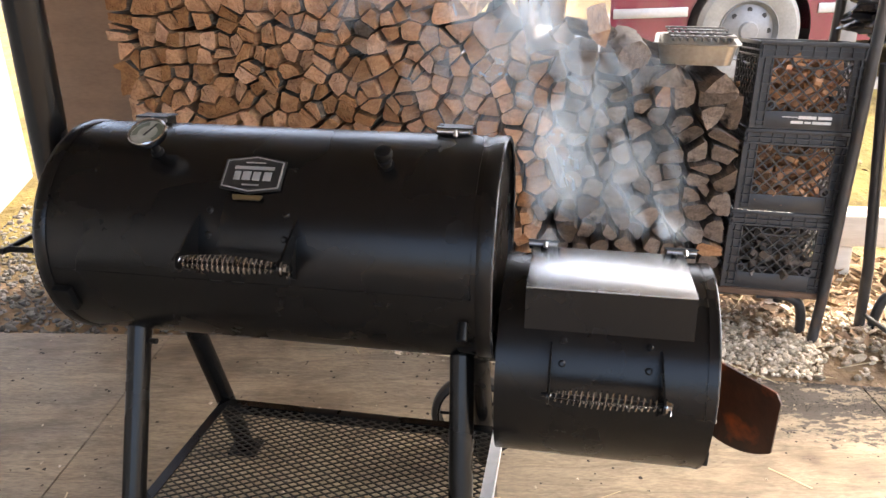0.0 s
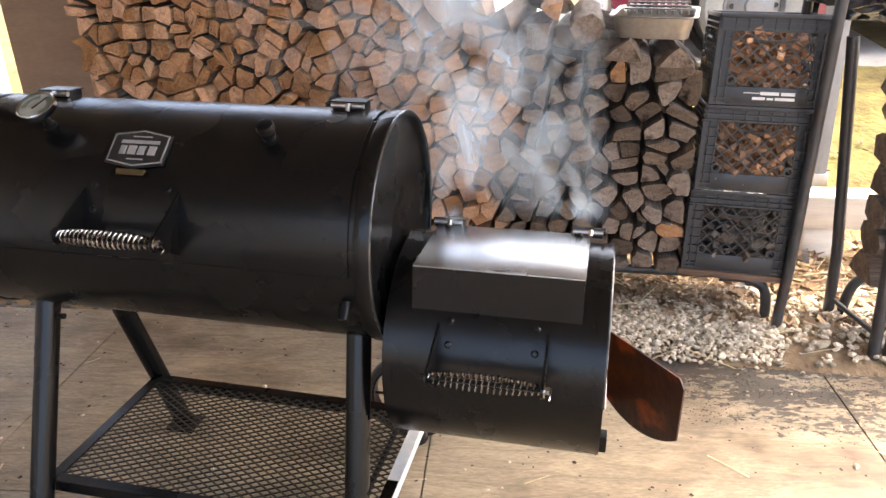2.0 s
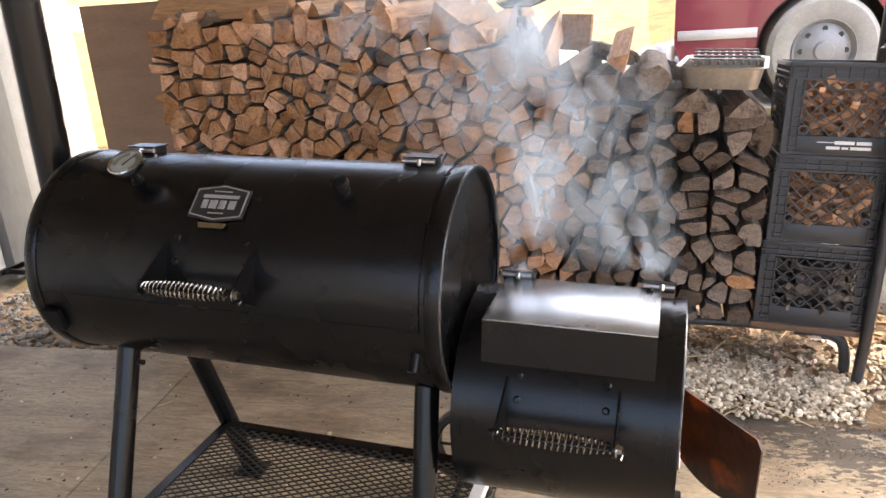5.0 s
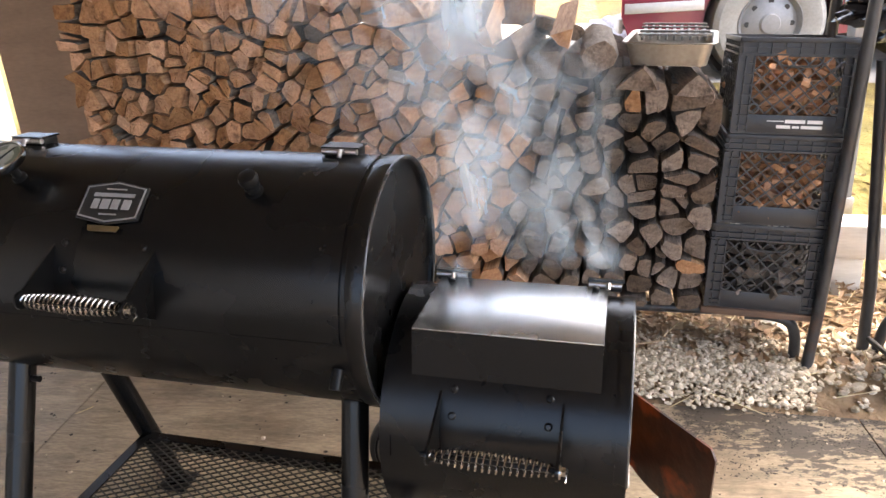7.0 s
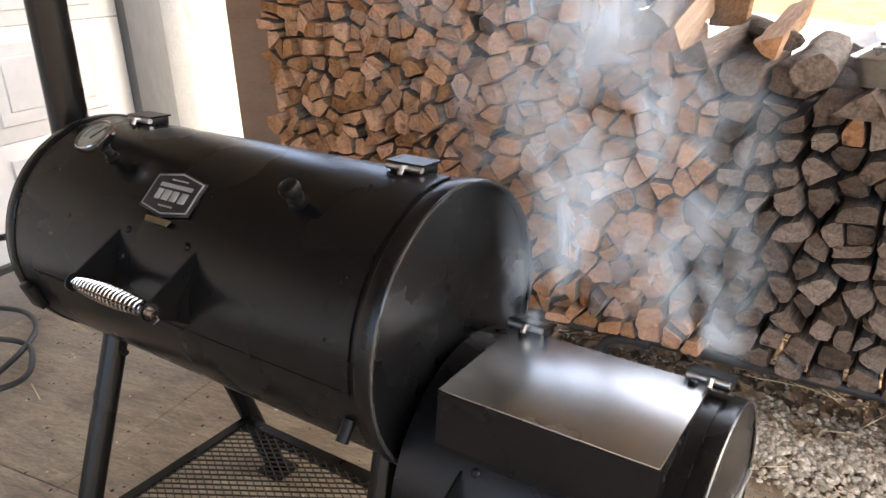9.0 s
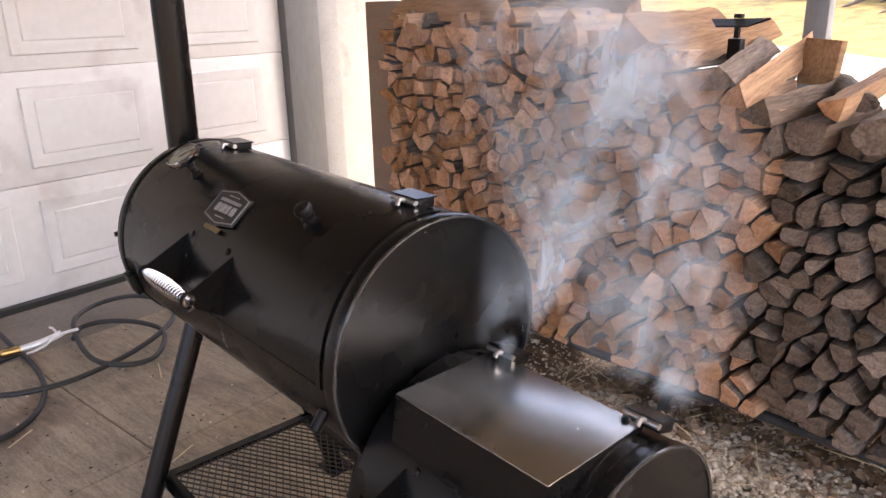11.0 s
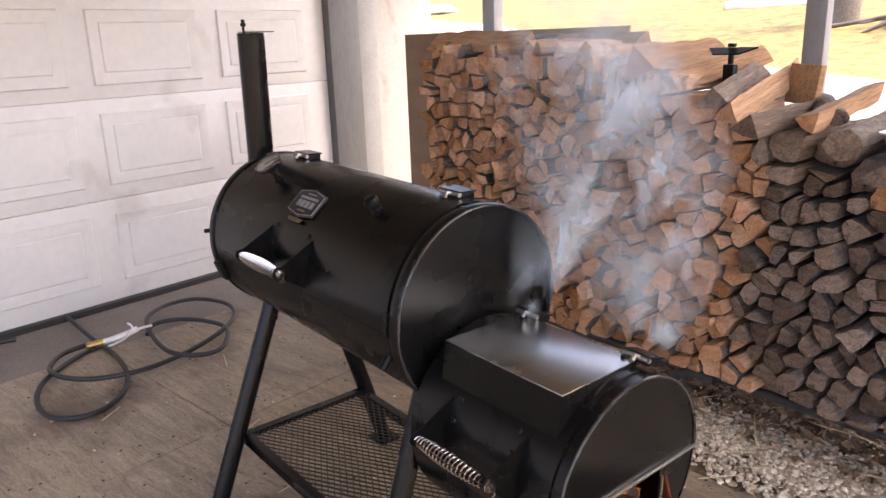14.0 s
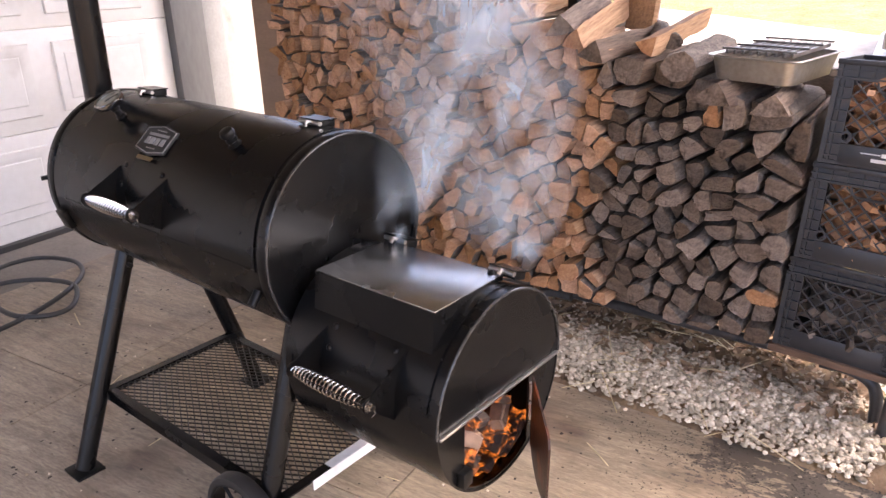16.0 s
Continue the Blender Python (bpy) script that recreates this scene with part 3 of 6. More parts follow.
def spring_handle(name, u0, u1, a_top, a_low, r, cz, hv, hz, turns):
    """Two finned brackets with a coil spring grip between them."""
    h = thing(name, "", "", group="")
    h.parent = smoker
    for u, s in ((u0, -1), (u1, 1)):
        bm = B()
        arc = [on(0, a_top - (a_top - a_low) * k / 8, r - 0.004, cz) for k in range(9)]
        tip = [Vector((0, hv + 0.016 * math.cos(q), hz + 0.016 * math.sin(q))) for q in (radians(d) for d in range(70, 291, 20))]
        outline = [(p.y, p.z) for p in arc[::-1]] + [(p.y, p.z) for p in tip]
        add_plate(bm, outline, 0.004, Matrix(((0, 0, 1, u - 0.002), (1, 0, 0, 0), (0, 1, 0, 0), (0, 0, 0, 1))))
        part("bracket", bm, M_black, h)
    bm = B()
    shell(bm, u0 - 0.004, u1 + 0.004, a_low + (a_top - a_low) * 0.35, a_top, r + 0.004, 0.003, cz, 10)
    part("backing_plate", bm, M_black, h)
    part("spring_grip", helix_spring((u0 + .004, hv, hz), (u1 - .004, hv, hz), turns, 0.0155, 0.0021), M_chrome, h, "shiny coiled steel spring grip")
    bm = B()
    add_cyl(bm, (u0 - 0.012, hv, hz), (u1 + 0.016, hv, hz), 0.0045, 10)
    part("rod", bm, M_black_dull, h)
    bm = B()
    add_cyl(bm, (u1 + 0.003, hv, hz), (u1 + 0.006, hv, hz), 0.013, 18)
    add_cyl(bm, (u1 + 0.006, hv, hz), (u1 + 0.013, hv, hz), 0.008, 6)
    add_tube(bm, [(u1 + 0.013, hv - .011, hz + .010), (u1 + 0.013, hv, hz), (u1 + 0.013, hv + .006, hz - .013), (u1 + 0.013, hv - .004, hz - .018)], 0.0017, 6)
    part("pin", bm, M_chrome, h, "bright washer, nut and split pin")
    for u in (u0 + 0.022, u1 - 0.022):
        for a in (a_top - 2.5, a_top - 14.0):
            bolt("bolt", outward(u, a, cz, r + 0.004), h, M_black)
    return h


def strap_hinge(name, u, a, cz, r, wide=0.066):
    """A lid hinge: two leaves, knuckle and a pin with bent end."""
    h = thing(name, "", "")
    h.parent = smoker
    m = outward(u, a, cz, r)
    bm = B()
    add_box(bm, -wide / 2, wide / 2, -0.004, 0.034, 0.0, 0.017, m=m, bev=0.002)
    part("bracket", bm, M_black_dull, h)
    bm = B()
    add_box(bm, -wide / 2 - 0.002, wide / 2 + 0.004, -0.012, 0.036, 0.0175, 0.0205, m=m)
    part("leaf", bm, M_black, h)
    bm = B()
    add_cyl(bm, m @ Vector((-wide * .5, -0.010, 0.012)), m @ Vector((wide * .5, -0.010, 0.012)), 0.0055, 12)
    add_tube(bm, [m @ Vector(p) for p in ((wide * .1, -0.010, 0.013), (wide * .1, -0.026, 0.015), (wide * .1, -0.031, 0.006))], 0.0045, 8)
    part("hinge_pin", bm, M_steel, h)
    return h


# cooking chamber
bm = B()
prof = [(0, LEFT), (R - 0.022, LEFT), (R - 0.012, LEFT + 0.002), (R - 0.006, LEFT + 0.004), (R, LEFT + 0.012), (R, -0.006), (R - 0.006, -0.004), (R - 0.007, -0.010), (0, -0.010)]
add_lathe(bm, [(r, z) for r, z in prof], Matrix.Translation((0, 0, CZ)) @ pose(0, 0, 0, 0, 90, 0), 96)
chamber = part("cooking_chamber", bm, M_black, smoker)
for u0, u1 in ((LEFT + 0.002, LEFT + 0.026), (-0.030, 0.0)):
    bm = B()
    add_lathe(bm, [(R - 0.004, u0), (R + 0.0032, u0), (R + 0.0045, u0 + 0.003), (R + 0.0045, u1 - 0.004), (R + 0.002, u1), (R - 0.006, u1)], Matrix.Translation((0, 0, CZ)) @ pose(0, 0, 0, 0, 90, 0), 96)
    part("end_band", bm, M_black, chamber)
# thin beads added to draw the highlight along both rims
for u in (LEFT + 0.001, -0.001):
    bm = B()
    add_tube(bm, [(u, (R + 0.0015) * math.cos(q), CZ + (R + 0.0015) * math.sin(q)) for q in (2 * math.pi * k / 96 for k in range(96))], 0.0032, 8, True)
    part("rim_bead", bm, M_black_bead, chamber, "glossy rolled rim, its bright line put into the colour")
bm = B()
m = outward(-0.052, -17, CZ, R)
add_lathe(bm, [(0.0, -0.002), (0.010, 0.0), (0.010, 0.034), (0.0075, 0.034), (0.0075, 0.004), (0, 0.004)], m @ pose(0, 0, 0, 35, 0, 0), 16)
part("drain_pipe", bm, M_black_dull, chamber)
bm = B()
m = outward(LEFT + 0.045, -20, CZ, R)
add_box(bm, -0.02, 0.02, -0.028, 0.028, 0, 0.018, m=m, bev=0.003)
part("latch_block", bm, M_black_dull, chamber)
bm = B()
shell(bm, LEFT + 0.040, -0.040, -3, 97, R + 0.0042, 0.0035, CZ, 60)
lid = part("chamber_lid", bm, M_black, smoker)
bm = B()
shell(bm, LEFT + 0.038, -0.038, -4.2, -3.1, R + 0.0052, 0.004, CZ, 2)
part("lid_lip", bm, M_black, lid)
strap_hinge("lid_hinge", -0.766, 93, CZ, R)
strap_hinge("lid_hinge", -0.109, 93, CZ, R)
spring_handle("lid_handle", -0.566, -0.370, 33, -1, R, CZ, -0.300, 0.836, 19)

# thermometer
th = thing("thermometer", "", "")
th.parent = smoker
m = outward(-0.688, 60, CZ, R)
bm = B()
add_lathe(bm, [(0.013, 0), (0.013, 0.010), (0.008, 0.012), (0.008, 0.026), (0.011, 0.028), (0.011, 0.040), (0.016, 0.044)], m, 20)
part("stem", bm, M_black_dull, th)
bm = B()
add_lathe(bm, [(0.0, 0.043), (0.022, 0.043), (0.034, 0.047), (0.0375, 0.052), (0.0375, 0.062), (0.0355, 0.064), (0.0335, 0.0625), (0.0335, 0.058), (0, 0.058)], m, 40)
part("bezel", bm, M_chrome, th, "polished steel bezel")
bm = B()
add_lathe(bm, [(0.0334, 0.0585), (0, 0.0585)], m, 40)
part("dial_face", bm, M_dial, th)
bm = B()
for a0, a1 in ((-50, 70), (100, 200)):
    vs = [bm.verts.new(m @ Vector((rr * math.cos(radians(a)), rr * math.sin(radians(a)), 0.0589))) for a in range(a0, a1 + 1, 10) for rr in (0.020, 0.031)]
    for k in range(len(vs) // 2 - 1):
        bm.faces.new((vs[2 * k], vs[2 * k + 1], vs[2 * k + 3], vs[2 * k + 2]))
part("dial_zone", bm, M_dial_dark, th)
bm = B()
add_plate(bm, [(-0.002, -0.010), (0.002, -0.010), (0.001, 0.027), (-0.001, 0.027)], 0.0012, m @ pose(0, 0, 0.0593, 0, 0, -24))
part("needle", bm, M_badge, th)

# vent plug on the lid
bm = B()
m = outward(-0.218, 59, CZ, R)
add_lathe(bm, [(0.017, 0.0), (0.017, 0.004), (0.011, 0.006), (0.011, 0.014), (0.014, 0.016), (0.014, 0.020), (0.011, 0.022), (0.011, 0.027), (0.0165, 0.030), (0.0175, 0.036), (0.0150, 0.043), (0.006, 0.046), (0, 0.046)], m, 24)
part("gauge_plug", bm, M_black_dull, smoker, "dark threaded steel plug")

# maker's badge with its border and bars in place of lettering
badge = thing("badge", "", "")
badge.parent = smoker
mb = outward(-0.471, 49, CZ, R + 0.0055)


def hexagon(w, h, k):
    return [(-w, -h + k), (0, -h), (w, -h + k), (w * 1.0, h - k), (0, h), (-w, h - k)]


bm = B()
add_plate(bm, hexagon(0.061, 0.043, 0.011), 0.004, mb)
part("badge_plate", bm, M_badge, badge)
bm = B()
outer, inner = hexagon(0.0575, 0.0395, 0.0105), hexagon(0.0545, 0.0368, 0.0098)
vo = [bm.verts.new(mb @ Vector((a, b, 0.0056))) for a, b in outer]
vi = [bm.verts.new(mb @ Vector((a, b, 0.0056))) for a, b in inner]
wo = [bm.verts.new(mb @ Vector((a, b, 0.0038))) for a, b in outer]
for k in range(6):
    bm.faces.new((vo[k], vo[(k + 1) % 6], vi[(k + 1) % 6], vi[k]))
    bm.faces.new((vo[k], wo[k], wo[(k + 1) % 6], vo[(k + 1) % 6]))
part("badge_border", bm, M_badge_line, badge, "silver border line")
for w, y, h, x in ((0.020, 0.026, 0.0012, 0), (0.040, 0.014, 0.0036, 0), (0.017, -0.024, 0.0014, 0)):
    bm = B()
    add_box(bm, x - w, x + w, y - h, y + h, 0.0038, 0.0052, m=mb)
    part("badge_bar", bm, M_badge_line, badge)
for x, w in ((-0.031, 0.0065), (-0.012, 0.0085), (0.008, 0.0075), (0.030, 0.0080)):
    bm = B()
    add_box(bm, x - w, x + w, -0.014, 0.0055, 0.0038, 0.0056, m=mb, bev=0.0008)
    part("badge_block", bm, M_badge_line, badge)
bm = B()
add_plate(bm, [(-0.027, -0.056), (0.027, -0.056), (0.030, -0.046), (-0.030, -0.046)], 0.004, mb)
part("badge_tab", bm, M_tab, badge, "small dull brass tab")

# chimney
chim = thing("chimney", "", "")
chim.parent = smoker
CU, CV, CR = -1.019, 0.0, 0.040
bm = B()
add_lathe(bm, [(CR - 0.003, 0.80), (CR, 0.80), (CR, 1.362), (CR - 0.003, 1.362), (CR - 0.003, 0.82)], Matrix.Translation((CU, CV, 0)), 40)
part("pipe", bm, M_black, chim)
bm = B()
add_tube(bm, smooth_path([(LEFT - 0.001, CV, 0.775), (CU + 0.035, CV, 0.772), (CU + 0.008, CV, 0.785), (CU, CV, 0.815), (CU, CV, 0.86)], 6), CR + 0.004, 28)
part("elbow", bm, M_black, chim)
bm = B()
add_plate(bm, [((CR + 0.012) * math.cos(q), (CR + 0.012) * math.sin(q)) for q in (2 * math.pi * k / 32 for k in range(32))], 0.0022, pose(CU + 0.062, CV - 0.012, 1.365, 0, 0, 0))
part("damper_cap", bm, M_black_dull, chim, "swung-aside round damper plate")
bm = B()
add_lathe(bm, [(0.004, 1.35), (0.004, 1.38), (0.008, 1.382), (0.008, 1.39), (0.005, 1.393), (0.006, 1.40), (0, 1.402)], Matrix.Translation((CU + 0.018, CV - 0.03, 0)), 14)
part("damper_knob", bm, M_black_dull, chim)

# carrying handle on the far end
bm = B()
add_tube(bm, smooth_path([(LEFT, -0.185, 0.785), (LEFT - 0.09, -0.19, 0.785), (LEFT - 0.099, -0.18, 0.785), (LEFT - 0.099, 0.18, 0.785), (LEFT - 0.09, 0.19, 0.785), (LEFT, 0.185, 0.785)], 4), 0.0065, 10)
part("side_handle", bm, M_black_dull, smoker)

# firebox
fb = thing("firebox", "", "")
fb.parent = smoker
bm = B()
shell(bm, F0, F1, -181.5, 1.0, FR, 0.004, FZ, 64)
lower = part("lower_shell", bm, [M_black], fb)
bm = B()
shell(bm, F0, F1, 0.5, 178.5, FR + 0.002, 0.004, FZ, 64)
part("upper_shell", bm, M_black, fb)
for u in (F0 + 0.001, F1 - 0.020):
    bm = B()
    shell(bm, u, u + 0.019, 1, 178, FR + 0.0045, 0.003, FZ, 64)
    part("end_band", bm, M_black, fb)
bm = B()
add_tube(bm, [(F1 - 0.001, (FR + 0.002) * math.cos(q), FZ + (FR + 0.002) * math.sin(q)) for q in (math.pi * k / 60 for k in range(61))], 0.0032, 8)
part("rim_bead", bm, M_black_bead, fb)
bm = B()
add_lathe(bm, [(FR - 0.003, F0 + 0.006), (0, F0 + 0.006)], Matrix.Translation((0, 0, FZ)) @ pose(0, 0, 0, 0, 90, 0), 64)
part("inner_end", bm, M_soot, fb)


def endplate(outline, u, t):
    """Outline in (v, z) on the firebox's end, laid across the barrel."""
    return add_plate(B(), outline, t, Matrix(((0, 0, 1, u), (1, 0, 0, 0), (0, 1, 0, FZ), (0, 0, 0, 1))))


rr = FR - 0.002
part("upper_end_plate", endplate([(rr * math.cos(q), 0.003 + rr * math.sin(q)) for q in (math.pi * k / 40 for k in range(41))], F1 - 0.006, 0.004), M_black, fb)
V0, V1, RI = -0.128, 0.098, FR - 0.014
a0, a1 = math.acos(V0 / RI), math.acos(V1 / RI)
ring = [(rr * math.cos(q), rr * math.sin(q) - 0.004) for q in (math.pi + math.pi * k / 40 for k in range(41))]
hole = [(RI * math.cos(q), RI * math.sin(q) - 0.004) for q in (-(a1 + (a0 - a1) * k / 30) for k in range(31))]
part("lower_end_plate", endplate(ring + [(V1, -0.012)] + hole + [(V0, -0.012)], F1 - 0.006, 0.004), M_black, fb)
bm = B()
add_box(bm, F1 - 0.004, F1 + 0.005, -FR + 0.004, FR - 0.004, FZ - 0.005, FZ + 0.001, bev=0.0015)
part("seam_lip", bm, M_steel, fb, "worn bright edge along the seam")
bm = B()
shell(bm, F0 + 0.012, F1 - 0.026, 12, 100, FR + 0.0062, 0.0035, FZ, 40)
part("lid", bm, M_black, fb)
bm = B()
add_box(bm, F1 - 0.03, F1 + 0.014, -0.150, -0.120, FZ - 0.145, FZ - 0.110, bev=0.003)
part("latch", bm, M_black_dull, fb)
# flat warming plate over the lid
wp = thing("warming_plate", "", "")
wp.parent = smoker
W0, W1, WZ = 0.058, 0.372, 0.7715
bm = B()
add_box(bm, W0, W1, -0.157, 0.060, WZ - 0.003, WZ, bev=0.001)
part("plate_top", bm, M_plate, wp, "flat smooth dark steel plate")
bm = B()
for zz, vv in (((WZ - 0.004), -0.157),):
    lo, a = on(0, 40, FR + 0.006, FZ), None
    add_plate(bm, [(-0.157, WZ - 0.004), (-0.154, WZ - 0.004), (lo.y + 0.003, lo.z), (lo.y, lo.z)], W1 - W0, Matrix(((0, 0, 1, W0), (1, 0, 0, 0), (0, 1, 0, 0), (0, 0, 0, 1))))
part("plate_front", bm, M_black, wp)
for u in (W0, W1 - 0.003):
    bm = B()
    side = [(-0.156, WZ - 0.004)] + [(on(0, a, FR + 0.006, FZ).y, on(0, a, FR + 0.006, FZ).z) for a in (41, 49, 57, 65, 73, 81, 90, 98, 105)] + [(0.059, WZ - 0.004)]
    add_plate(bm, side, 0.003, Matrix(((0, 0, 1, u), (1, 0, 0, 0), (0, 1, 0, 0), (0, 0, 0, 1))))
    part("plate_side", bm, M_black, wp)
for u in (W0 + 0.022, W1 - 0.022):
    bolt("bolt", pose(u, 0.048, WZ), wp, M_black_dull, 0.007, 0.006)
strap_hinge("firebox_hinge", 0.078, 108, FZ, FR + 0.012, 0.060)
strap_hinge("firebox_hinge", 0.366, 108, FZ, FR + 0.012, 0.060)
spring_handle("firebox_handle", 0.112, 0.315, 38, 0, FR + 0.004, FZ, -0.280, 0.616, 18)

# firebox door, swung open
HV = V1
dm = Matrix.Translation((F1 + 0.006, HV, FZ)) @ pose(0, 0, 0, 0, 0, 40) @ Matrix(((0, 0, 1, 0), (1, 0, 0, 0), (0, 1, 0, 0), (0, 0, 0, 1)))
shape = [(v - HV, z) for v, z in [(HV, -0.012)] + [((RI - 0.004) * math.cos(q), (RI - 0.004) * math.sin(q) - 0.004) for q in (-(a1 + (a0 - a1) * k / 20) for k in range(21))] + [(V0, -0.03), (V0 + 0.014, -0.012)]]
bm = B()
add_plate(bm, shape, 0.004, dm)
fd = part("firebox_door", bm, M_rust_glow, smoker, "open firebox door, rusted and scorched inside, fire glow painted in orange")
bm = B()
for z in (-0.05, -0.10):
    add_cyl(bm, (F1 + 0.004, HV + 0.004, FZ + z - 0.02), (F1 + 0.004, HV + 0.004, FZ + z + 0.02), 0.006, 10)
part("door_hinge", bm, M_steel, fd)

# legs, wheels, lower shelf
for (u0, v0, z0), (u1, v1, z1) in (((-0.792, -0.11, 0.61), (-0.764, -0.360, 0.006)), ((-0.816, 0.08, 0.61), (-0.764, 0.250, 0.006)),
                                   ((-0.070, -0.11, 0.60), (-0.040, -0.310, 0.05)), ((-0.070, 0.08, 0.60), (-0.055, 0.270, 0.05))):
    bm = B()
    add_cyl(bm, (u0, v0, z0), (u1, v1, z1), 0.0255, 28)
    leg = part("leg", bm, M_black, smoker)
    if u1 < -0.5:
        bm = B()
        add_box(bm, u1 - 0.042, u1 + 0.042, v1 - 0.040, v1 + 0.040, 0.0, 0.008, bev=0.002)
        part("foot_plate", bm, M_black_dull, leg)
        bm = B()
        f = 0.08
        c = Vector((u0 + (u1 - u0) * f, v0 + (v1 - v0) * f, z0 + (z1 - z0) * f))
        add_cyl(bm, c + Vector((0.02, 0, 0)), c + Vector((0.042, 0, 0)), 0.0065, 10)
        part("leg_bolt", bm, M_black_dull, leg)


def wheel(v):
    w = thing("wheel", "", "")
    w.parent = smoker
    w.matrix_basis = pose(-0.094, v, 0.130, 90, 0, 0)
    bm = B()
    add_lathe(bm, [(0.112, -0.020), (0.126, -0.018), (0.1305, -0.010), (0.1305, 0.010), (0.126, 0.018), (0.112, 0.020), (0.112, -0.020)], Matrix.Identity(4), 40)
    part("tyre", bm, M_rubber, w)
    bm = B()
    add_lathe(bm, [(0.106, -0.018), (0.1118, -0.018), (0.1118, 0.018), (0.106, 0.018), (0.106, -0.018)], Matrix.Identity(4), 40)
    add_lathe(bm, [(0, -0.02), (0.014, -0.02), (0.014, 0.02), (0, 0.02)], Matrix.Identity(4), 16)
    part("rim", bm, M_black_dull, w)
    for k in range(8):
        bm = B()
        q = math.pi * k / 4
        add_cyl(bm, (0.012 * math.cos(q), 0.012 * math.sin(q), 0), (0.108 * math.cos(q), 0.108 * math.sin(q), 0), 0.0045, 8)
        part("spoke", bm, M_black_dull, w)


wheel(-0.292)
wheel(0.345)
bm = B()
add_cyl(bm, (-0.094, -0.315, 0.13), (-0.094, 0.368, 0.13), 0.008, 12)
part("axle", bm, M_black_dull, smoker)

shelf = thing("lower_shelf", "", "")
shelf.parent = smoker
S0, S1, SV0, SV1, SZ = -0.774, -0.006, -0.262, 0.178, 0.215


def angle_rail(x0, x1, y0, y1, name="rail", mat=None, label=""):
    bm = B()
    if x1 - x0 > y1 - y0:
        add_box(bm, x0, x1, y0, y0 + 0.003, SZ - 0.026, SZ + 0.002)
        add_box(bm, x0, x1, y0 + 0.0032, y1, SZ - 0.001, SZ + 0.002)
    else:
        add_box(bm, x0, x0 + 0.003, y0, y1, SZ - 0.026, SZ + 0.002)
        add_box(bm, x0 + 0.0032, x1, y0, y1, SZ - 0.001, SZ + 0.002)
    part(name, bm, mat or M_black, shelf, label)


angle_rail(S0, S1, SV0, SV0 + 0.026)
angle_rail(S0, S1, SV1 - 0.026, SV1)
angle_rail(S0 - 0.004, S0 + 0.022, SV0, SV1)
angle_rail(S1 - 0.022, S1 + 0.004, SV0, SV0 + 0.16)
bm = B()
add_box(bm, S1 + 0.0045, S1 + 0.006, SV0 + 0.10, SV1, SZ - 0.026, SZ + 0.002)
add_box(bm, S1 - 0.022, S1 + 0.004, SV0 + 0.162, SV1, SZ - 0.001, SZ + 0.002)
part("unpainted_rail", bm, M_bare, shelf, "end rail with bare pale metal")
bm = B()


def strand(p, q):
    p, q = Vector(p), Vector(q)
    d = (q - p).normalized()
    n = Vector((-d.y, d.x, 0)) * 0.0013
    h = Vector((0, 0, 0.0016))
    c = [bm.verts.new(a + s * n + t * h) for a in (p, q) for s, t in ((-1, -1), (1, -1), (1, 1), (-1, 1))]
    for k in range(4):
        bm.faces.new((c[k], c[(k + 1) % 4], c[4 + (k + 1) % 4], c[4 + k]))


DU, DV = 0.0330, 0.0195
gr = DV / DU
for sgn in (1, -1):
    c = -60
    while c < 60:
        # line v = vc + sgn * gr * (u - S0), clipped to the frame
        vc = SV0 + c * DV
        pts = []
        ua, ub = S0 + 0.02, S1 - 0.02
        va, vb = SV0 + 0.02, SV1 - 0.02
        for u in (ua, ub):
            v = vc + sgn * gr * (u - S0)
            if va <= v <= vb:
                pts.append((u, v, SZ - 0.003))
        for v in (va, vb):
            u = S0 + (v - vc) / (sgn * gr)
            if ua < u < ub:
                pts.append((u, v, SZ - 0.003))
        if len(pts) >= 2:
            strand(pts[0], pts[1])
        c += 1
part("expanded_mesh", bm, M_mesh, shelf, "expanded steel diamond mesh")


# ---- the woodpile ----
def clip_poly(poly, px_, pz, nx, nz):
    """Keeps the part of a polygon on the side of (px_, pz) away from the normal."""
    out = []
    for i in range(len(poly)):
        a, b = poly[i], poly[(i + 1) % len(poly)]
        da, db = (a[0] - px_) * nx + (a[1] - pz) * nz, (b[0] - px_) * nx + (b[1] - pz) * nz
        if da <= 0:
            out.append(a)
        if (da < 0 < db) or (db < 0 < da):
            t = da / (da - db)
            out.append((a[0] + (b[0] - a[0]) * t, a[1] + (b[1] - a[1]) * t))
    return out


def pile_top(u):
    """Height of the pile along its length."""
    knots = [(-1.36, 1.29), (-1.06, 1.29), (-0.70, 1.30), (-0.30, 1.29), (-0.08, 1.22), (0.12, 1.12), (0.35, 1.06), (0.52, 1.03), (0.57, 0.97), (0.85, 0.97)]
    for (a, za), (b, zb) in zip(knots, knots[1:]):
        if u <= b:
            return za + (zb - za) * max(0.0, (u - a) / (b - a))
    return knots[-1][1]


PILE0, PILE1, PILEZ = -1.345, 0.832, 0.235
rnd = random.Random(11)


def seam(z):
    """Where the fresh wood gives way to the weathered wood, along the pile."""
    return 0.25 + 0.05 * math.sin(z * 9)


seeds = []
zrow, row = PILEZ + 0.026, 0
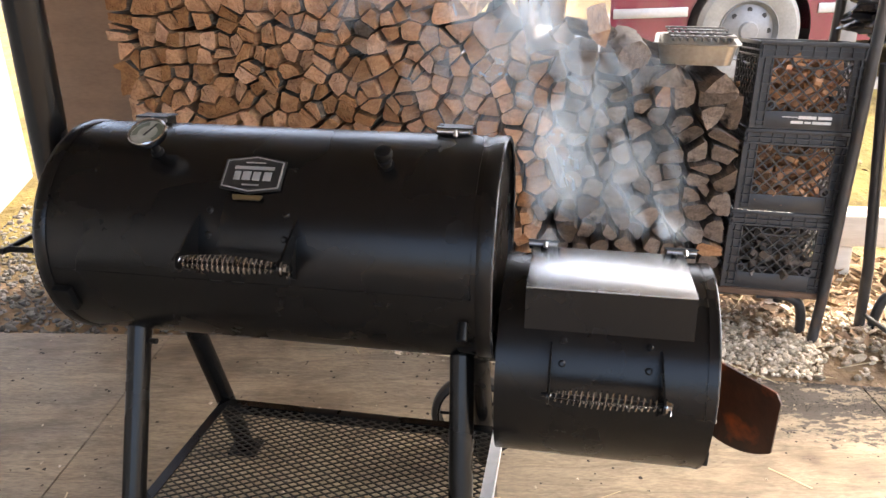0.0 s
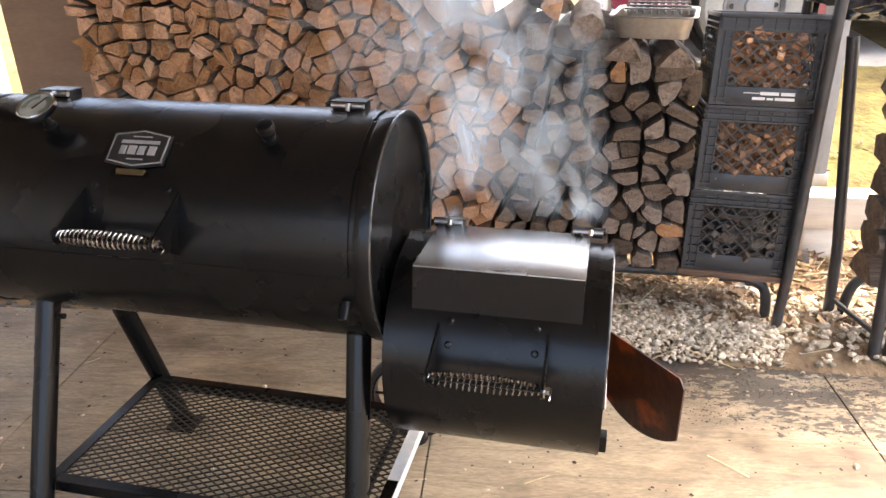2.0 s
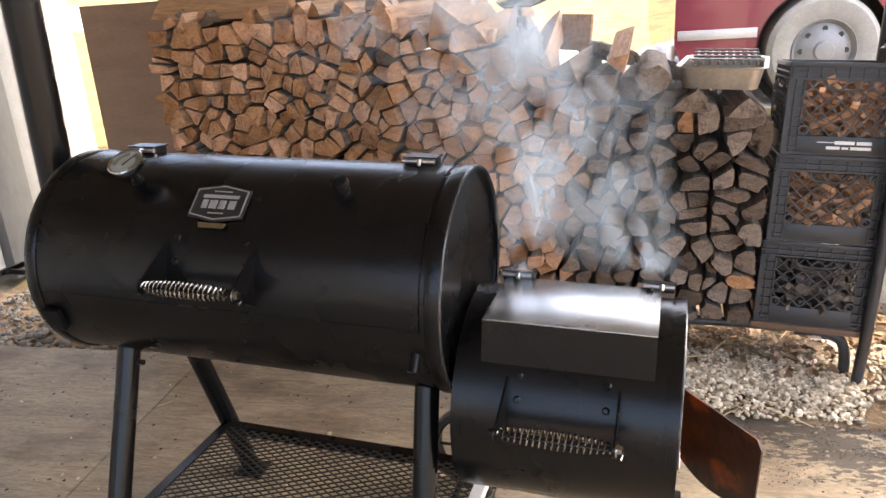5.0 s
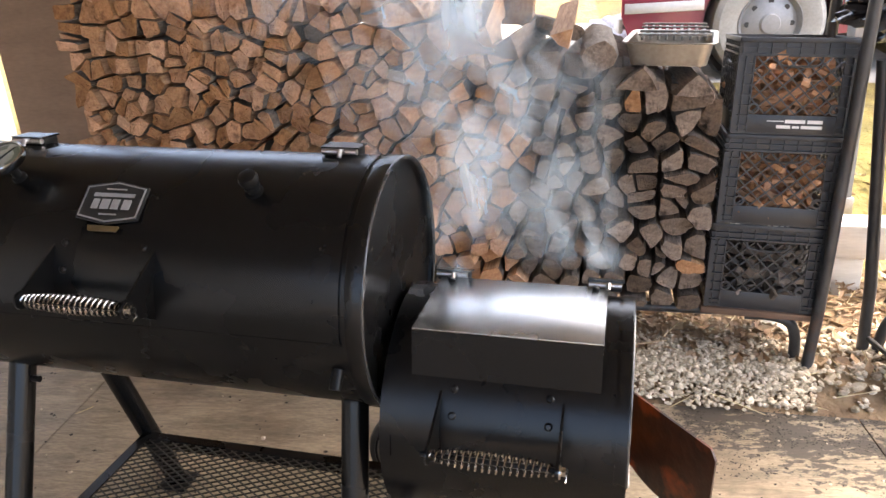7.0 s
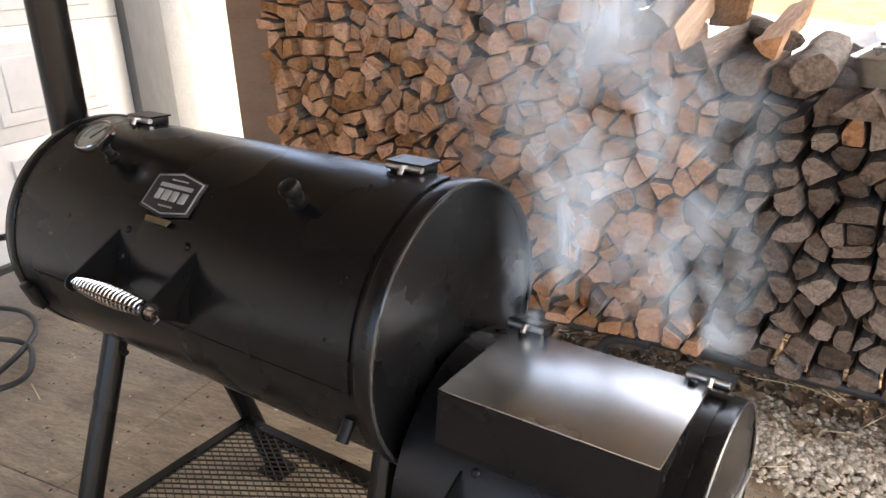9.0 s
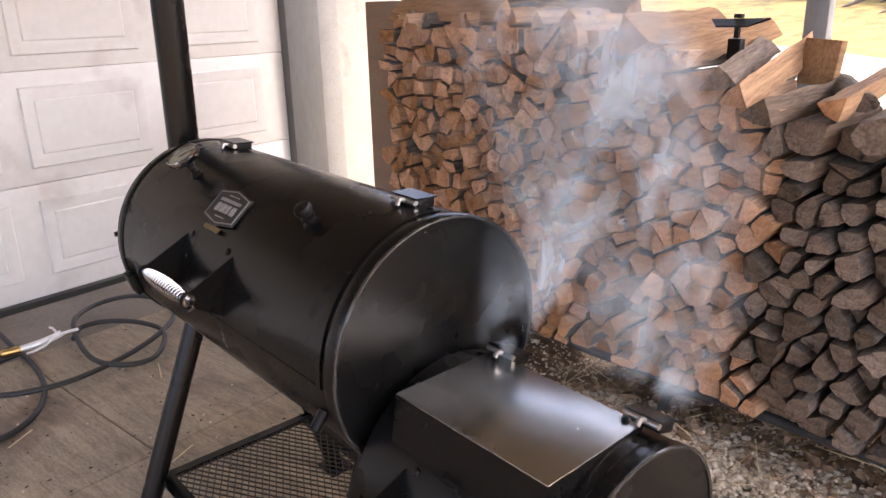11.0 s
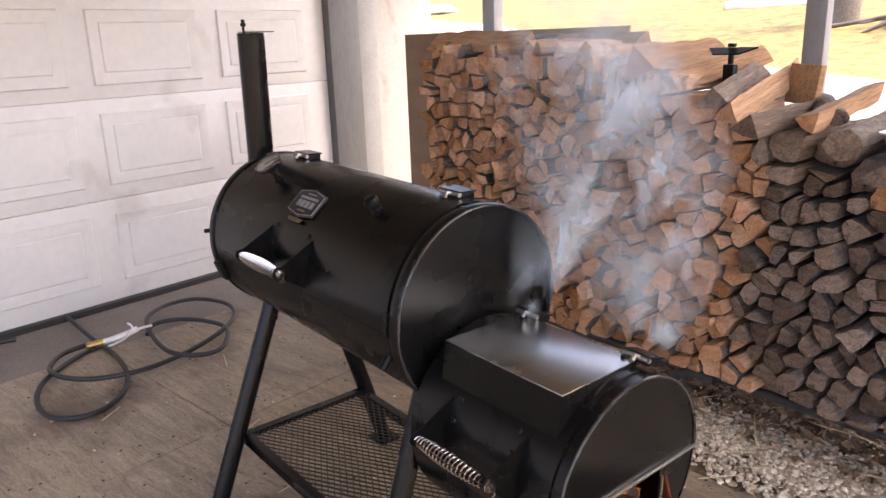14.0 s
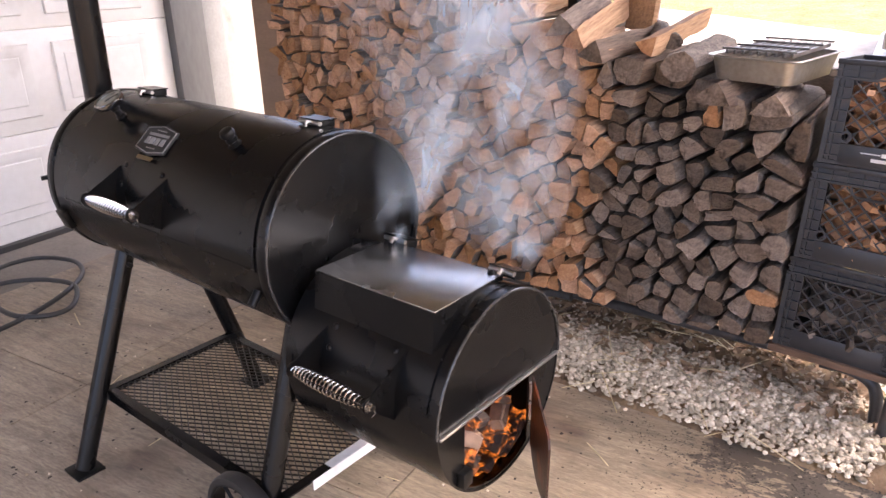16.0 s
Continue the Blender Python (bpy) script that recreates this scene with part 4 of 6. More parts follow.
while zrow < 1.34:
    u = PILE0 + 0.02 + (0.034 if row % 2 else 0.0)
    while u < PILE1 - 0.02:
        size = 0.066 if u < seam(zrow) else 0.078
        if zrow < pile_top(u) - 0.03:
            seeds.append((u + rnd.uniform(-.42, .42) * size, zrow + rnd.uniform(-.46, .46) * 0.058, size))
        u += size * rnd.uniform(0.72, 1.26)
    zrow += 0.0575
    row += 1


def inset(poly, d):
    """Moves every side of a convex polygon (anticlockwise) inward by its own share of d."""
    out = list(poly)
    for k, p in enumerate(poly):
        q = poly[(k + 1) % len(poly)]
        L = math.dist(p, q)
        if L < 1e-6:
            continue
        nx, nz = (q[1] - p[1]) / L, (p[0] - q[0]) / L
        w = d * rnd.uniform(0.3, 1.7)
        out = clip_poly(out, p[0] - nx * w, p[1] - nz * w, nx, nz)
        if len(out) < 3:
            return []
    return out


def split_section(poly, dark):
    """The outline of a split log inside its cell: flat split sides, one rounded bark side, nicked corners."""
    n = len(poly)
    cx, cz = sum(p[0] for p in poly) / n, sum(p[1] for p in poly) / n
    # the bark side: the corner region that points a chosen way is rounded off
    way = rnd.uniform(0, 6.283)
    out, marks = [], []
    for k, p in enumerate(poly):
        a, b = poly[k - 1], poly[(k + 1) % n]
        facing = ((p[0] - cx) * math.cos(way) + (p[1] - cz) * math.sin(way)) / (math.hypot(p[0] - cx, p[1] - cz) + 1e-6)
        if facing > (0.1 if dark else 0.55):
            r = 0.46 if dark else 0.22
            for t in (0.0, 0.5, 1.0):
                x = (p[0] * (1 - r) + a[0] * r) * (1 - t) ** 2 + p[0] * 2 * t * (1 - t) + (p[0] * (1 - r) + b[0] * r) * t * t
                z = (p[1] * (1 - r) + a[1] * r) * (1 - t) ** 2 + p[1] * 2 * t * (1 - t) + (p[1] * (1 - r) + b[1] * r) * t * t
                out.append((x, z))
                marks.append(True)
        else:
            c = rnd.uniform(0.05, 0.14)
            out += [(p[0] + (a[0] - p[0]) * c, p[1] + (a[1] - p[1]) * c), (p[0] + (b[0] - p[0]) * c, p[1] + (b[1] - p[1]) * c)]
            marks += [False, False]
        q = (0.5 * (p[0] + b[0]), 0.5 * (p[1] + b[1]))
        h = rnd.uniform(-.05, .11)
        out.append((q[0] + (cx - q[0]) * h, q[1] + (cz - q[1]) * h))
        marks.append(facing > (0.1 if dark else 0.55))
    return out, marks


def log_mesh(poly, marks, length, dark, r):
    """A split log: a rough prism, the cut end ragged, one side in bark."""
    bm = B()
    cx = sum(p[0] for p in poly) / len(poly)
    cz = sum(p[1] for p in poly) / len(poly)
    local = [((a - cx), (b - cz)) for a, b in poly]
    n = len(local)
    rings = []
    back = r.uniform(0.92, 1.08)
    ta, tb = r.uniform(-.22, .22), r.uniform(-.16, .24)
    rag = [r.uniform(-.0025, .0025) for _ in range(n)]
    for y, k in ((0.0, 0.955), (0.004, 1.0), (0.05, 1.0), (0.16, 0.985), (length - 0.01, back), (length, back * 0.95)):
        rings.append([bm.verts.new((a * k * (1 + (r.uniform(-.035, .035) if 0.04 < y < 0.3 else 0)), y + ((ta * a + tb * b + g) if y < .03 else 0), b * k)) for (a, b), g in zip(local, rag)])
    for i, (A, C) in enumerate(zip(rings, rings[1:])):
        for k in range(n):
            f = bm.faces.new((A[k], A[(k + 1) % n], C[(k + 1) % n], C[k]))
            f.material_index = 0 if i == 0 else (2 if marks[k] else 1)
    mid = [bm.verts.new((a * 0.5, ta * a * 0.5 + tb * b * 0.5 + r.uniform(-.003, .003), b * 0.5)) for a, b in local]
    for k in range(n):
        bm.faces.new((rings[0][(k + 1) % n], rings[0][k], mid[k], mid[(k + 1) % n])).material_index = 0
    bm.faces.new(mid).material_index = 0
    bm.faces.new(rings[-1]).material_index = 0
    mats = [M_end_dark, M_side_dark, M_bark] if dark else [M_end_light, M_side, M_bark]
    return bm, mats, (cx, cz)


LIGHT_LABEL = "split firewood log with orange-brown cut end, stacked"
DARK_LABEL = "weathered grey-brown split firewood log, stacked"
far_verts, far_faces, far_slots = [], [], []
for i, (a, b, size) in enumerate(seeds):
    poly = [(a + 0.11 * math.cos(q), b + 0.11 * math.sin(q)) for q in (2 * math.pi * k / 8 + 0.3 for k in range(8))]
    for j, (c, d, s2) in enumerate(seeds):
        dx, dz = c - a, d - b
        dist = math.hypot(dx, dz)
        if 0 < dist < 0.24:
            w = 0.5 + 0.12 * (size - s2) / 0.05
            poly = clip_poly(poly, a + dx * w, b + dz * w, dx / dist, dz / dist)
    poly = clip_poly(poly, 0, PILEZ, 0, -1)
    poly = clip_poly(poly, PILE0 + 0.012 * math.sin(b * 31), 0, -1, 0)
    poly = clip_poly(poly, PILE1 + 0.045 * (b - 0.25), 0, 1, 0)
    poly = clip_poly(poly, 0, pile_top(a) + 0.012 * math.sin(a * 60), 0, 1)
    dark = size > 0.07 and rnd.random() < 0.96 or rnd.random() < 0.07
    # gaps stay between the logs, wider in the weathered stack
    poly = inset(poly, 0.0046 if size > 0.07 else 0.0032)
    poly = [p for k, p in enumerate(poly) if math.dist(p, poly[k - 1]) > 0.010]
    if len(poly) < 3:
        continue
    want = rnd.choice((3, 4, 4, 5, 5, 6))
    while len(poly) > want:
        m_ = len(poly)
        areas = [abs((poly[k - 1][0] - poly[k][0]) * (poly[(k + 1) % m_][1] - poly[k][1]) - (poly[k - 1][1] - poly[k][1]) * (poly[(k + 1) % m_][0] - poly[k][0])) for k in range(m_)]
        if min(areas) > 0.0011:
            break
        poly.pop(areas.index(min(areas)))
    outline, marks = split_section(poly, size > 0.07)
    bm, mats, (cx, cz) = log_mesh(outline, marks, rnd.uniform(0.34, 0.42), dark, rnd)
    deep = 0.045 if size > 0.07 else 0.028
    place = YARD @ pose(cx, rnd.uniform(-deep, deep), cz, rnd.uniform(-2, 3), rnd.uniform(-2, 2), rnd.uniform(-3, 3))
    if cx > -0.46:
        thing("firewood_log", DARK_LABEL if dark else LIGHT_LABEL, "firewood", place, group="stacked firewood logs", bm=bm, mats=mats)
    else:
        # the far end of the pile, too many to pick apart
        bm.verts.index_update()
        k0 = len(far_verts)
        far_verts += [tuple(place @ v.co) for v in bm.verts]
        for f in bm.faces:
            far_faces.append([k0 + v.index for v in f.verts])
            far_slots.append(f.material_index)
        bm.free()
me = bpy.data.meshes.new("stacked_firewood")
me.from_pydata(far_verts, [], far_faces)
for m_ in (M_end_light_many, M_side, M_bark):
    me.materials.append(m_)
me.polygons.foreach_set("material_index", far_slots)
me.update()
tagged(new("stacked_firewood", me), "tightly stacked split firewood with orange-brown cut ends", "firewood", kind="stuff")


def loose_log(u, v, z, length, w, h, yaw, dark, tilt=0.0, roll=0.0, kind="split"):
    """A log lying on top of the pile, showing its rough side."""
    r = random.Random(int((u * 131 + v * 71 + z * 17) * 1000) + 5)
    bm = B()
    if kind == "split":
        sec = [(-0.5, -0.46), (0.02, -0.52), (0.5, -0.42), (0.30, 0.08), (0.08, 0.5), (-0.22, 0.10)]
    else:
        sec = [(0.5 * math.cos(q), 0.5 * math.sin(q)) for q in (2 * math.pi * k / 10 for k in range(10))]
    rings = []
    steps = 9
    for s in range(steps + 1):
        f = s / steps
        end = 0.93 if s in (0, steps) else 1.0
        rings.append([bm.verts.new((a * w * end * (1 + r.uniform(-.10, .10)), (f - 0.5) * length + (r.uniform(-.006, .006) if s in (0, steps) else 0), b * h * end * (1 + r.uniform(-.12, .12)))) for a, b in sec])
    n = len(sec)
    for A, C in zip(rings, rings[1:]):
        for k in range(n):
            bm.faces.new((A[k], A[(k + 1) % n], C[(k + 1) % n], C[k])).material_index = 2 if (kind != "split" or k == 0) else 1
    bm.faces.new(rings[0][::-1]).material_index = 0
    bm.faces.new(rings[-1]).material_index = 0
    label = "bark-covered round log on the woodpile or rack, some added as unseen backing" if kind != "split" else ("weathered split log lying on the woodpile" if dark else "pale freshly split log lying on the woodpile")
    thing("loose_log", label, "firewood", YARD @ pose(u, v, z, tilt, roll, yaw), group="loose logs on the woodpile",
          bm=bm, mats=[M_end_dark, M_side_dark, M_bark] if dark else [M_end_light, M_side, M_bark])


# long splits along the top, wedges and beams laid across it
for args in ((-1.06, 0.10, 1.342, 0.55, 0.13, 0.085, 91, False, 1, 0), (-0.63, 0.25, 1.328, 0.58, 0.14, 0.075, 88, False, 0, 8), (-0.98, 0.29, 1.330, 0.46, 0.12, 0.06, 84, True, 0, 0, "round"),
             (-0.33, 0.17, 1.285, 0.42, 0.11, 0.085, -14, False, 2, 24), (-0.17, 0.20, 1.268, 0.46, 0.125, 0.115, -4, False, 1, -20), (-0.045, 0.22, 1.245, 0.46, 0.12, 0.060, -8, False, 9, 12),
             (0.06, 0.17, 1.190, 0.44, 0.105, 0.065, 10, True, 8, -10), (0.14, 0.19, 1.172, 0.46, 0.085, 0.075, 6, False, 14, 14), (0.245, 0.16, 1.100, 0.42, 0.10, 0.070, -5, True, 3, 15),
             (0.325, 0.25, 1.115, 0.36, 0.075, 0.055, 30, True, 3, 0, "round"), (0.39, 0.21, 1.138, 0.48, 0.070, 0.062, 7, False, 9, 40), (0.485, 0.17, 1.058, 0.42, 0.105, 0.09, 3, True, 2, 0, "round"),
             (0.56, 0.36, 1.020, 0.30, 0.085, 0.07, 20, True, 4, 0), (0.62, 0.13, 0.985, 0.40, 0.125, 0.072, -3, True, 0, 5), (0.745, 0.12, 0.965, 0.38, 0.115, 0.062, 6, True, 0, 0),
             (-1.25, 0.22, 1.318, 0.36, 0.09, 0.06, 10, True, 0, 5), (-0.52, 0.09, 1.315, 0.30, 0.08, 0.05, 70, True, 2, 20)):
    loose_log(*args)

r3 = random.Random(77)
for k in range(9):
    u_ = -1.26 + 0.108 * k + r3.uniform(-.03, .03)
    loose_log(u_, r3.uniform(0.12, 0.17), pile_top(u_) + 0.014, r3.uniform(0.26, 0.34), r3.uniform(0.05, 0.08), r3.uniform(0.045, 0.06), r3.uniform(-14, 14), r3.random() < 0.4, r3.uniform(-2, 2), r3.uniform(-20, 20))

# unseen logs added lengthwise behind the stack to block sky through its gaps
for k in range(9):
    for u_ in (-0.24, 0.47):
        loose_log(u_, 0.515, 0.275 + 0.085 * k, 0.70, 0.10, 0.088, 90, True, 0, r3.uniform(-4, 4), "round")

# upright board in the pile
bm = B()
add_box(bm, -0.055, 0.055, -0.014, 0.014, 0, 0.125, bev=0.003)
thing("wood_block", "short pale plank standing on the woodpile", "plank", YARD @ pose(0.21, 0.32, 1.118, -6, 3, -12), bm=bm, mats=M_side)

# brown sheet standing behind the pile
bm = B()
add_box(bm, -2.02, -0.55, 0.0, 0.012, 0.02, 1.385, bev=0.002)
thing("plywood_board", "brown plywood sheet standing behind the woodpile", "board", YARD @ pose(0, 0.43, 0, 0, 0, 0), bm=bm, mats=M_board)


# ---- the log rack of bent pipe and the milk crates ----
rack = thing("log_rack", "black bent-pipe firewood rack with a plank deck", "rack", YARD)
for u0, u1 in ((-1.40, -0.02), (0.0, 1.215)):
    for v in (0.05, 0.33):
        bm = B()
        add_tube(bm, [(u0, v, 0.215), (u1 - 0.02, v, 0.215)], 0.0165, 14)
        part("base_pipe", bm, M_pipe, rack)
for u in (1.185,):
    for v in (-0.02, 0.38):
        bm = B()
        add_tube(bm, [(u - 0.03, v, 0.0), (u - 0.012, v, 0.25), (u + 0.02, v, 1.05), (u + 0.035, v, 1.42)], 0.0175, 16)
        part("upright", bm, M_pipe, rack)
for u in (1.128, -0.02, -1.33):
    for v in (0.03, 0.34):
        bm = B()
        s = -1 if u > 0 else 1
        add_tube(bm, smooth_path([(u + s * 0.16, v, 0.213), (u + s * 0.08, v, 0.212), (u + s * 0.02, v, 0.185), (u, v, 0.12), (u, v, 0.0)], 5), 0.0175, 14)
        part("bent_leg", bm, M_pipe, rack)
bm = B()
add_box(bm, -0.008, 0.345, -0.010, 0.36, -0.022, -0.0005, m=pose(0.836, -0.005, 0.2525, -4.0, 2.7, 0), bev=0.003)
part("deck_plank", bm, M_rail, rack, "dark weathered deck plank")


def sticks(bm, n, box, r, lo=0.05, hi=0.16):
    """Loose kindling dropped into a box."""
    x0, x1, y0, y1, z0, z1 = box
    for _ in range(n):
        L, w, h = r.uniform(lo, hi), r.uniform(.012, .030), r.uniform(.010, .024)
        m = pose(r.uniform(x0 + .05, x1 - .05), r.uniform(y0 + .03, y1 - .03), r.uniform(z0 + .015, z1), r.uniform(-35, 35), r.uniform(-35, 35), r.uniform(0, 180))
        add_box(bm, -L / 2, L / 2, -w / 2, w / 2, -h / 2, h / 2, m=m)
    return bm


def milk_crate(z, printed, fill):
    """An open-topped crate: corner posts, ribbed bands, a lattice window and a plain panel on each side."""
    W, H, D = 0.335, 0.2765, 0.325
    m0 = YARD @ pose(0.836, -0.005, 0.2525, -4.0, 2.7, 0) @ pose(0.008 * fill, 0, z, 0, 0, 0.6 * (fill - 1))
    c = thing("milk_crate", "black plastic milk crate filled with " + ("pale kindling, top of the stack" if fill == 2 else "split kindling, in a stack"), "crate", m0, group="stacked milk crates")
    bm = B()
    add_box(bm, 0.004, W - .004, 0.004, D - .004, 0.0, 0.010)
    part("bottom", bm, M_crate, c)
    sides = [Matrix.Identity(4), pose(W, 0, 0, 0, 0, 90), pose(W, D, 0, 0, 0, 180), pose(0, D, 0, 0, 0, 270)]
    for k, ms in enumerate(sides):
        w = W if k % 2 == 0 else D
        bm = B()
        add_box(bm, 0.0, w, 0.0, 0.009, H - 0.014, H, m=ms, bev=0.002)
        for zz in (H - 0.032, H - 0.050):
            add_box(bm, 0.002, w - .002, 0.0, 0.012, zz, zz + 0.0045, m=ms)
        for q in range(9):
            add_box(bm, 0.012 + q * (w - 0.028) / 8, 0.016 + q * (w - 0.028) / 8, 0.003, 0.012, H - 0.052, H - 0.014, m=ms)
        add_box(bm, 0.002, w - .002, 0.0105, 0.0135, H - 0.054, H - 0.012, m=ms)
        part("top_band", bm, M_crate, c)
        for x0 in (0.0, w - 0.048):
            bm = B()
            add_box(bm, x0 + .001, x0 + 0.047, 0.0105, 0.0135, 0.0, H - 0.054, m=ms)
            for zz in [0.020 + 0.030 * q for q in range(7)]:
                add_box(bm, x0 + 0.0005, x0 + 0.0475, 0.0, 0.0115, zz, zz + 0.0045, m=ms)
            for xx in (x0, x0 + 0.022, x0 + 0.0445):
                add_box(bm, xx, xx + 0.004, 0.0015, 0.0115, 0.0, H - 0.054, m=ms)
            part("corner_post", bm, M_crate, c)
        bm = B()
        add_box(bm, 0.048, w - 0.048, 0.002, 0.007, 0.004, 0.058, m=ms, bev=0.002)
        pan_ = part("label_panel", bm, M_crate, c)
        bm = B()
        a, b, lo, hi = 0.050, w - 0.050, 0.060, H - 0.056
        for sgn in (1, -1):
            for q in range(-8, 14):
                pts = []
                off = a + q * 0.041
                for z_ in (lo, hi):
                    x_ = off + sgn * (z_ - lo) * 1.0
                    if a <= x_ <= b:
                        pts.append((x_, z_))
                for x_ in (a, b):
                    z_ = lo + (x_ - off) * sgn
                    if lo < z_ < hi:
                        pts.append((x_, z_))
                if len(pts) == 2 and math.dist(*pts) > 0.012:
                    (xa, za), (xb, zb) = pts
                    L = math.dist(*pts)
                    add_box(bm, 0, L, -0.0032, 0.0032, -0.0019, 0.0019, m=ms @ pose(xa, 0.005, za) @ pose(0, 0, 0, 0, -math.degrees(math.atan2(zb - za, xb - xa)), 0))
        part("lattice", bm, M_crate, c)
        for x0 in (0.058, w - 0.058):
            bm = B()
            add_lathe(bm, [(0.010, -0.002), (0.016, -0.001), (0.016, 0.006), (0.010, 0.006), (0.010, -0.002)], ms @ pose(x0, 0.001, 0.076, 90, 0, 0), 18)
            part("drain_ring", bm, M_crate, c)
        bm = B()
        add_tube(bm, [ms @ Vector(p) for p in smooth_path([(w / 2 - 0.062, 0.004, hi + 0.002), (w / 2 - 0.045, 0.004, hi - 0.022), (w / 2 + 0.045, 0.004, hi - 0.022), (w / 2 + 0.062, 0.004, hi + 0.002)], 5)], 0.004, 8)
        part("hand_hold", bm, M_crate, c)
        if k == 0 and printed:
            for xa, xb, za, zb in ((0.100, 0.148, 0.0385, 0.041), (0.150, 0.205, 0.0345, 0.0445), (0.211, 0.252, 0.0345, 0.0445), (0.128, 0.166, 0.019, 0.028), (0.171, 0.190, 0.020, 0.0265), (0.195, 0.252, 0.019, 0.028)):
                bm = B()
                add_box(bm, xa, xb, 0.0004, 0.0018, za, zb, m=ms)
                part("printed_bar", bm, M_ink, pan_, "white printed bar")
    r = random.Random(40 + fill)
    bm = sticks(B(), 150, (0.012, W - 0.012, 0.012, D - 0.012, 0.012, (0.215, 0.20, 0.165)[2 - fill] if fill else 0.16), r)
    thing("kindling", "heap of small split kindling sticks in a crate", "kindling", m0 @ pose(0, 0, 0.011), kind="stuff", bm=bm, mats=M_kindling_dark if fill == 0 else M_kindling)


milk_crate(0.0, False, 0)
milk_crate(0.278, False, 1)
milk_crate(2 * 0.278, True, 2)

# roasting pan with a grill grate laid across it
panT = YARD @ pose(0.705, 0.16, 1.012, 0, 2.0, -6)
roast = thing("roasting_pan", "dull metal roasting pan resting on the woodpile", "pan", panT)
bm = B()


def rounded(w, d, r_, n=6):
    out = []
    for cx, cy, a in ((w - r_, d - r_, 0), (-w + r_, d - r_, 90), (-w + r_, -d + r_, 180), (w - r_, -d + r_, 270)):
        out += [(cx + r_ * math.cos(radians(a + 90 * k / n)), cy + r_ * math.sin(radians(a + 90 * k / n))) for k in range(n + 1)]
    return out


loops = []
for w, d, z_, r_ in ((0.108, 0.160, 0.0, 0.03), (0.122, 0.175, 0.062, 0.035), (0.134, 0.187, 0.066, 0.04), (0.133, 0.186, 0.069, 0.04), (0.119, 0.172, 0.066, 0.034), (0.106, 0.158, 0.004, 0.03)):
    loops.append([bm.verts.new((a, b, z_)) for a, b in rounded(w, d, r_)])
for A, C in zip(loops, loops[1:]):
    for k in range(len(A)):
        bm.faces.new((A[k], A[(k + 1) % len(A)], C[(k + 1) % len(A)], C[k]))
bm.faces.new(loops[0][::-1])
bm.faces.new(loops[-1])
part("tray", bm, M_pan, roast)
grate = thing("grill_grate", "scorched cast grill grate lying on a roasting pan", "grate", panT @ pose(0.005, 0.0, 0.0735, 0, 0, 3))
for k in range(9):
    bm = B()
    add_box(bm, -0.088 + 0.022 * k - 0.004, -0.088 + 0.022 * k + 0.004, -0.165, 0.165, 0.0, 0.012, bev=0.002)
    part("grate_bar", bm, M_grate, grate)
for y in (-0.165, -0.06, 0.06, 0.165):
    bm = B()
    add_box(bm, -0.100, 0.100, y - 0.004, y + 0.004, 0.0125, 0.0185, bev=0.002)
    part("cross_bar", bm, M_grate, grate)

# small black cleaver-shaped bracket left on the logs
bm = B()
add_plate(bm, [(-0.088, 0.0), (0.098, 0.004), (0.055, -0.036), (-0.045, -0.038)], 0.005, pose(0, 0, 0.062, 28, 0, 0))
add_box(bm, -0.007, 0.007, -0.005, 0.005, 0.015, 0.066)
add_box(bm, -0.021, 0.021, -0.011, 0.011, -0.05, 0.0145, bev=0.003)
add_box(bm, -0.012, 0.012, -0.006, 0.010, 0.068, 0.080, bev=0.002)
thing("splitting_wedge", "black steel tool standing in the logs", "tool", YARD @ pose(0.045, 0.16, 1.235, 0, 0, -10), bm=bm, mats=M_black_dull)


# ---- second rack, bag, timbers ----
rack2 = thing("side_log_rack", "black pipe rack end with bent feet, holding logs", "rack", YARD)
for pts in ([(1.350, 0.10, 0.02), (1.345, 0.10, 0.30), (1.285, 0.10, 1.00)], [(1.440, -0.12, 0.0), (1.430, -0.12, 0.35), (1.395, -0.12, 1.05)]):
    bm = B()
    add_tube(bm, pts, 0.0185, 14)
    part("upright", bm, M_pipe, rack2)
for v, u in ((0.10, 1.395), (-0.12, 1.485)):
    bm = B()
    add_tube(bm, smooth_path([(u, v, 0.0), (u, v, 0.10), (u + 0.03, v, 0.19), (u + 0.12, v, 0.215), (u + 0.5, v, 0.215)], 5), 0.0175, 12)
    part("bent_leg", bm, M_pipe, rack2)
bm = B()
add_tube(bm, [(1.352, 0.10, 0.12), (1.440, -0.12, 0.10)], 0.009, 8)
part("brace", bm, M_pipe, rack2)
r2 = random.Random(5)
zz = 0.29
for k in range(8):
    w = r2.uniform(0.085, 0.115)
    loose_log(1.60, -0.01 + r2.uniform(-.02, .02), zz, 0.42, 0.20, w, 90 + r2.uniform(-6, 6), True, r2.uniform(-4, 4), r2.uniform(-10, 10), "round" if k % 3 else "split")
    zz += w * 0.93
bm = B()
bmesh.ops.create_icosphere(bm, subdivisions=5, radius=1.0)
for v in bm.verts:
    p = v.co.copy()
    n1 = noise.noise(p * 2.3) * 0.30 + noise.noise(p * 6.0) * 0.16 + abs(noise.noise(p * 11.0)) * 0.10
    v.co = Vector((p.x * 0.26, p.y * 0.22, p.z * 0.125)) * (0.85 + n1)
thing("trash_bag", "crumpled shiny black plastic bag draped over the rack", "bag", YARD @ pose(1.44, 0.24, 1.155, 0, -6, 12), bm=bm, mats=M_bag)
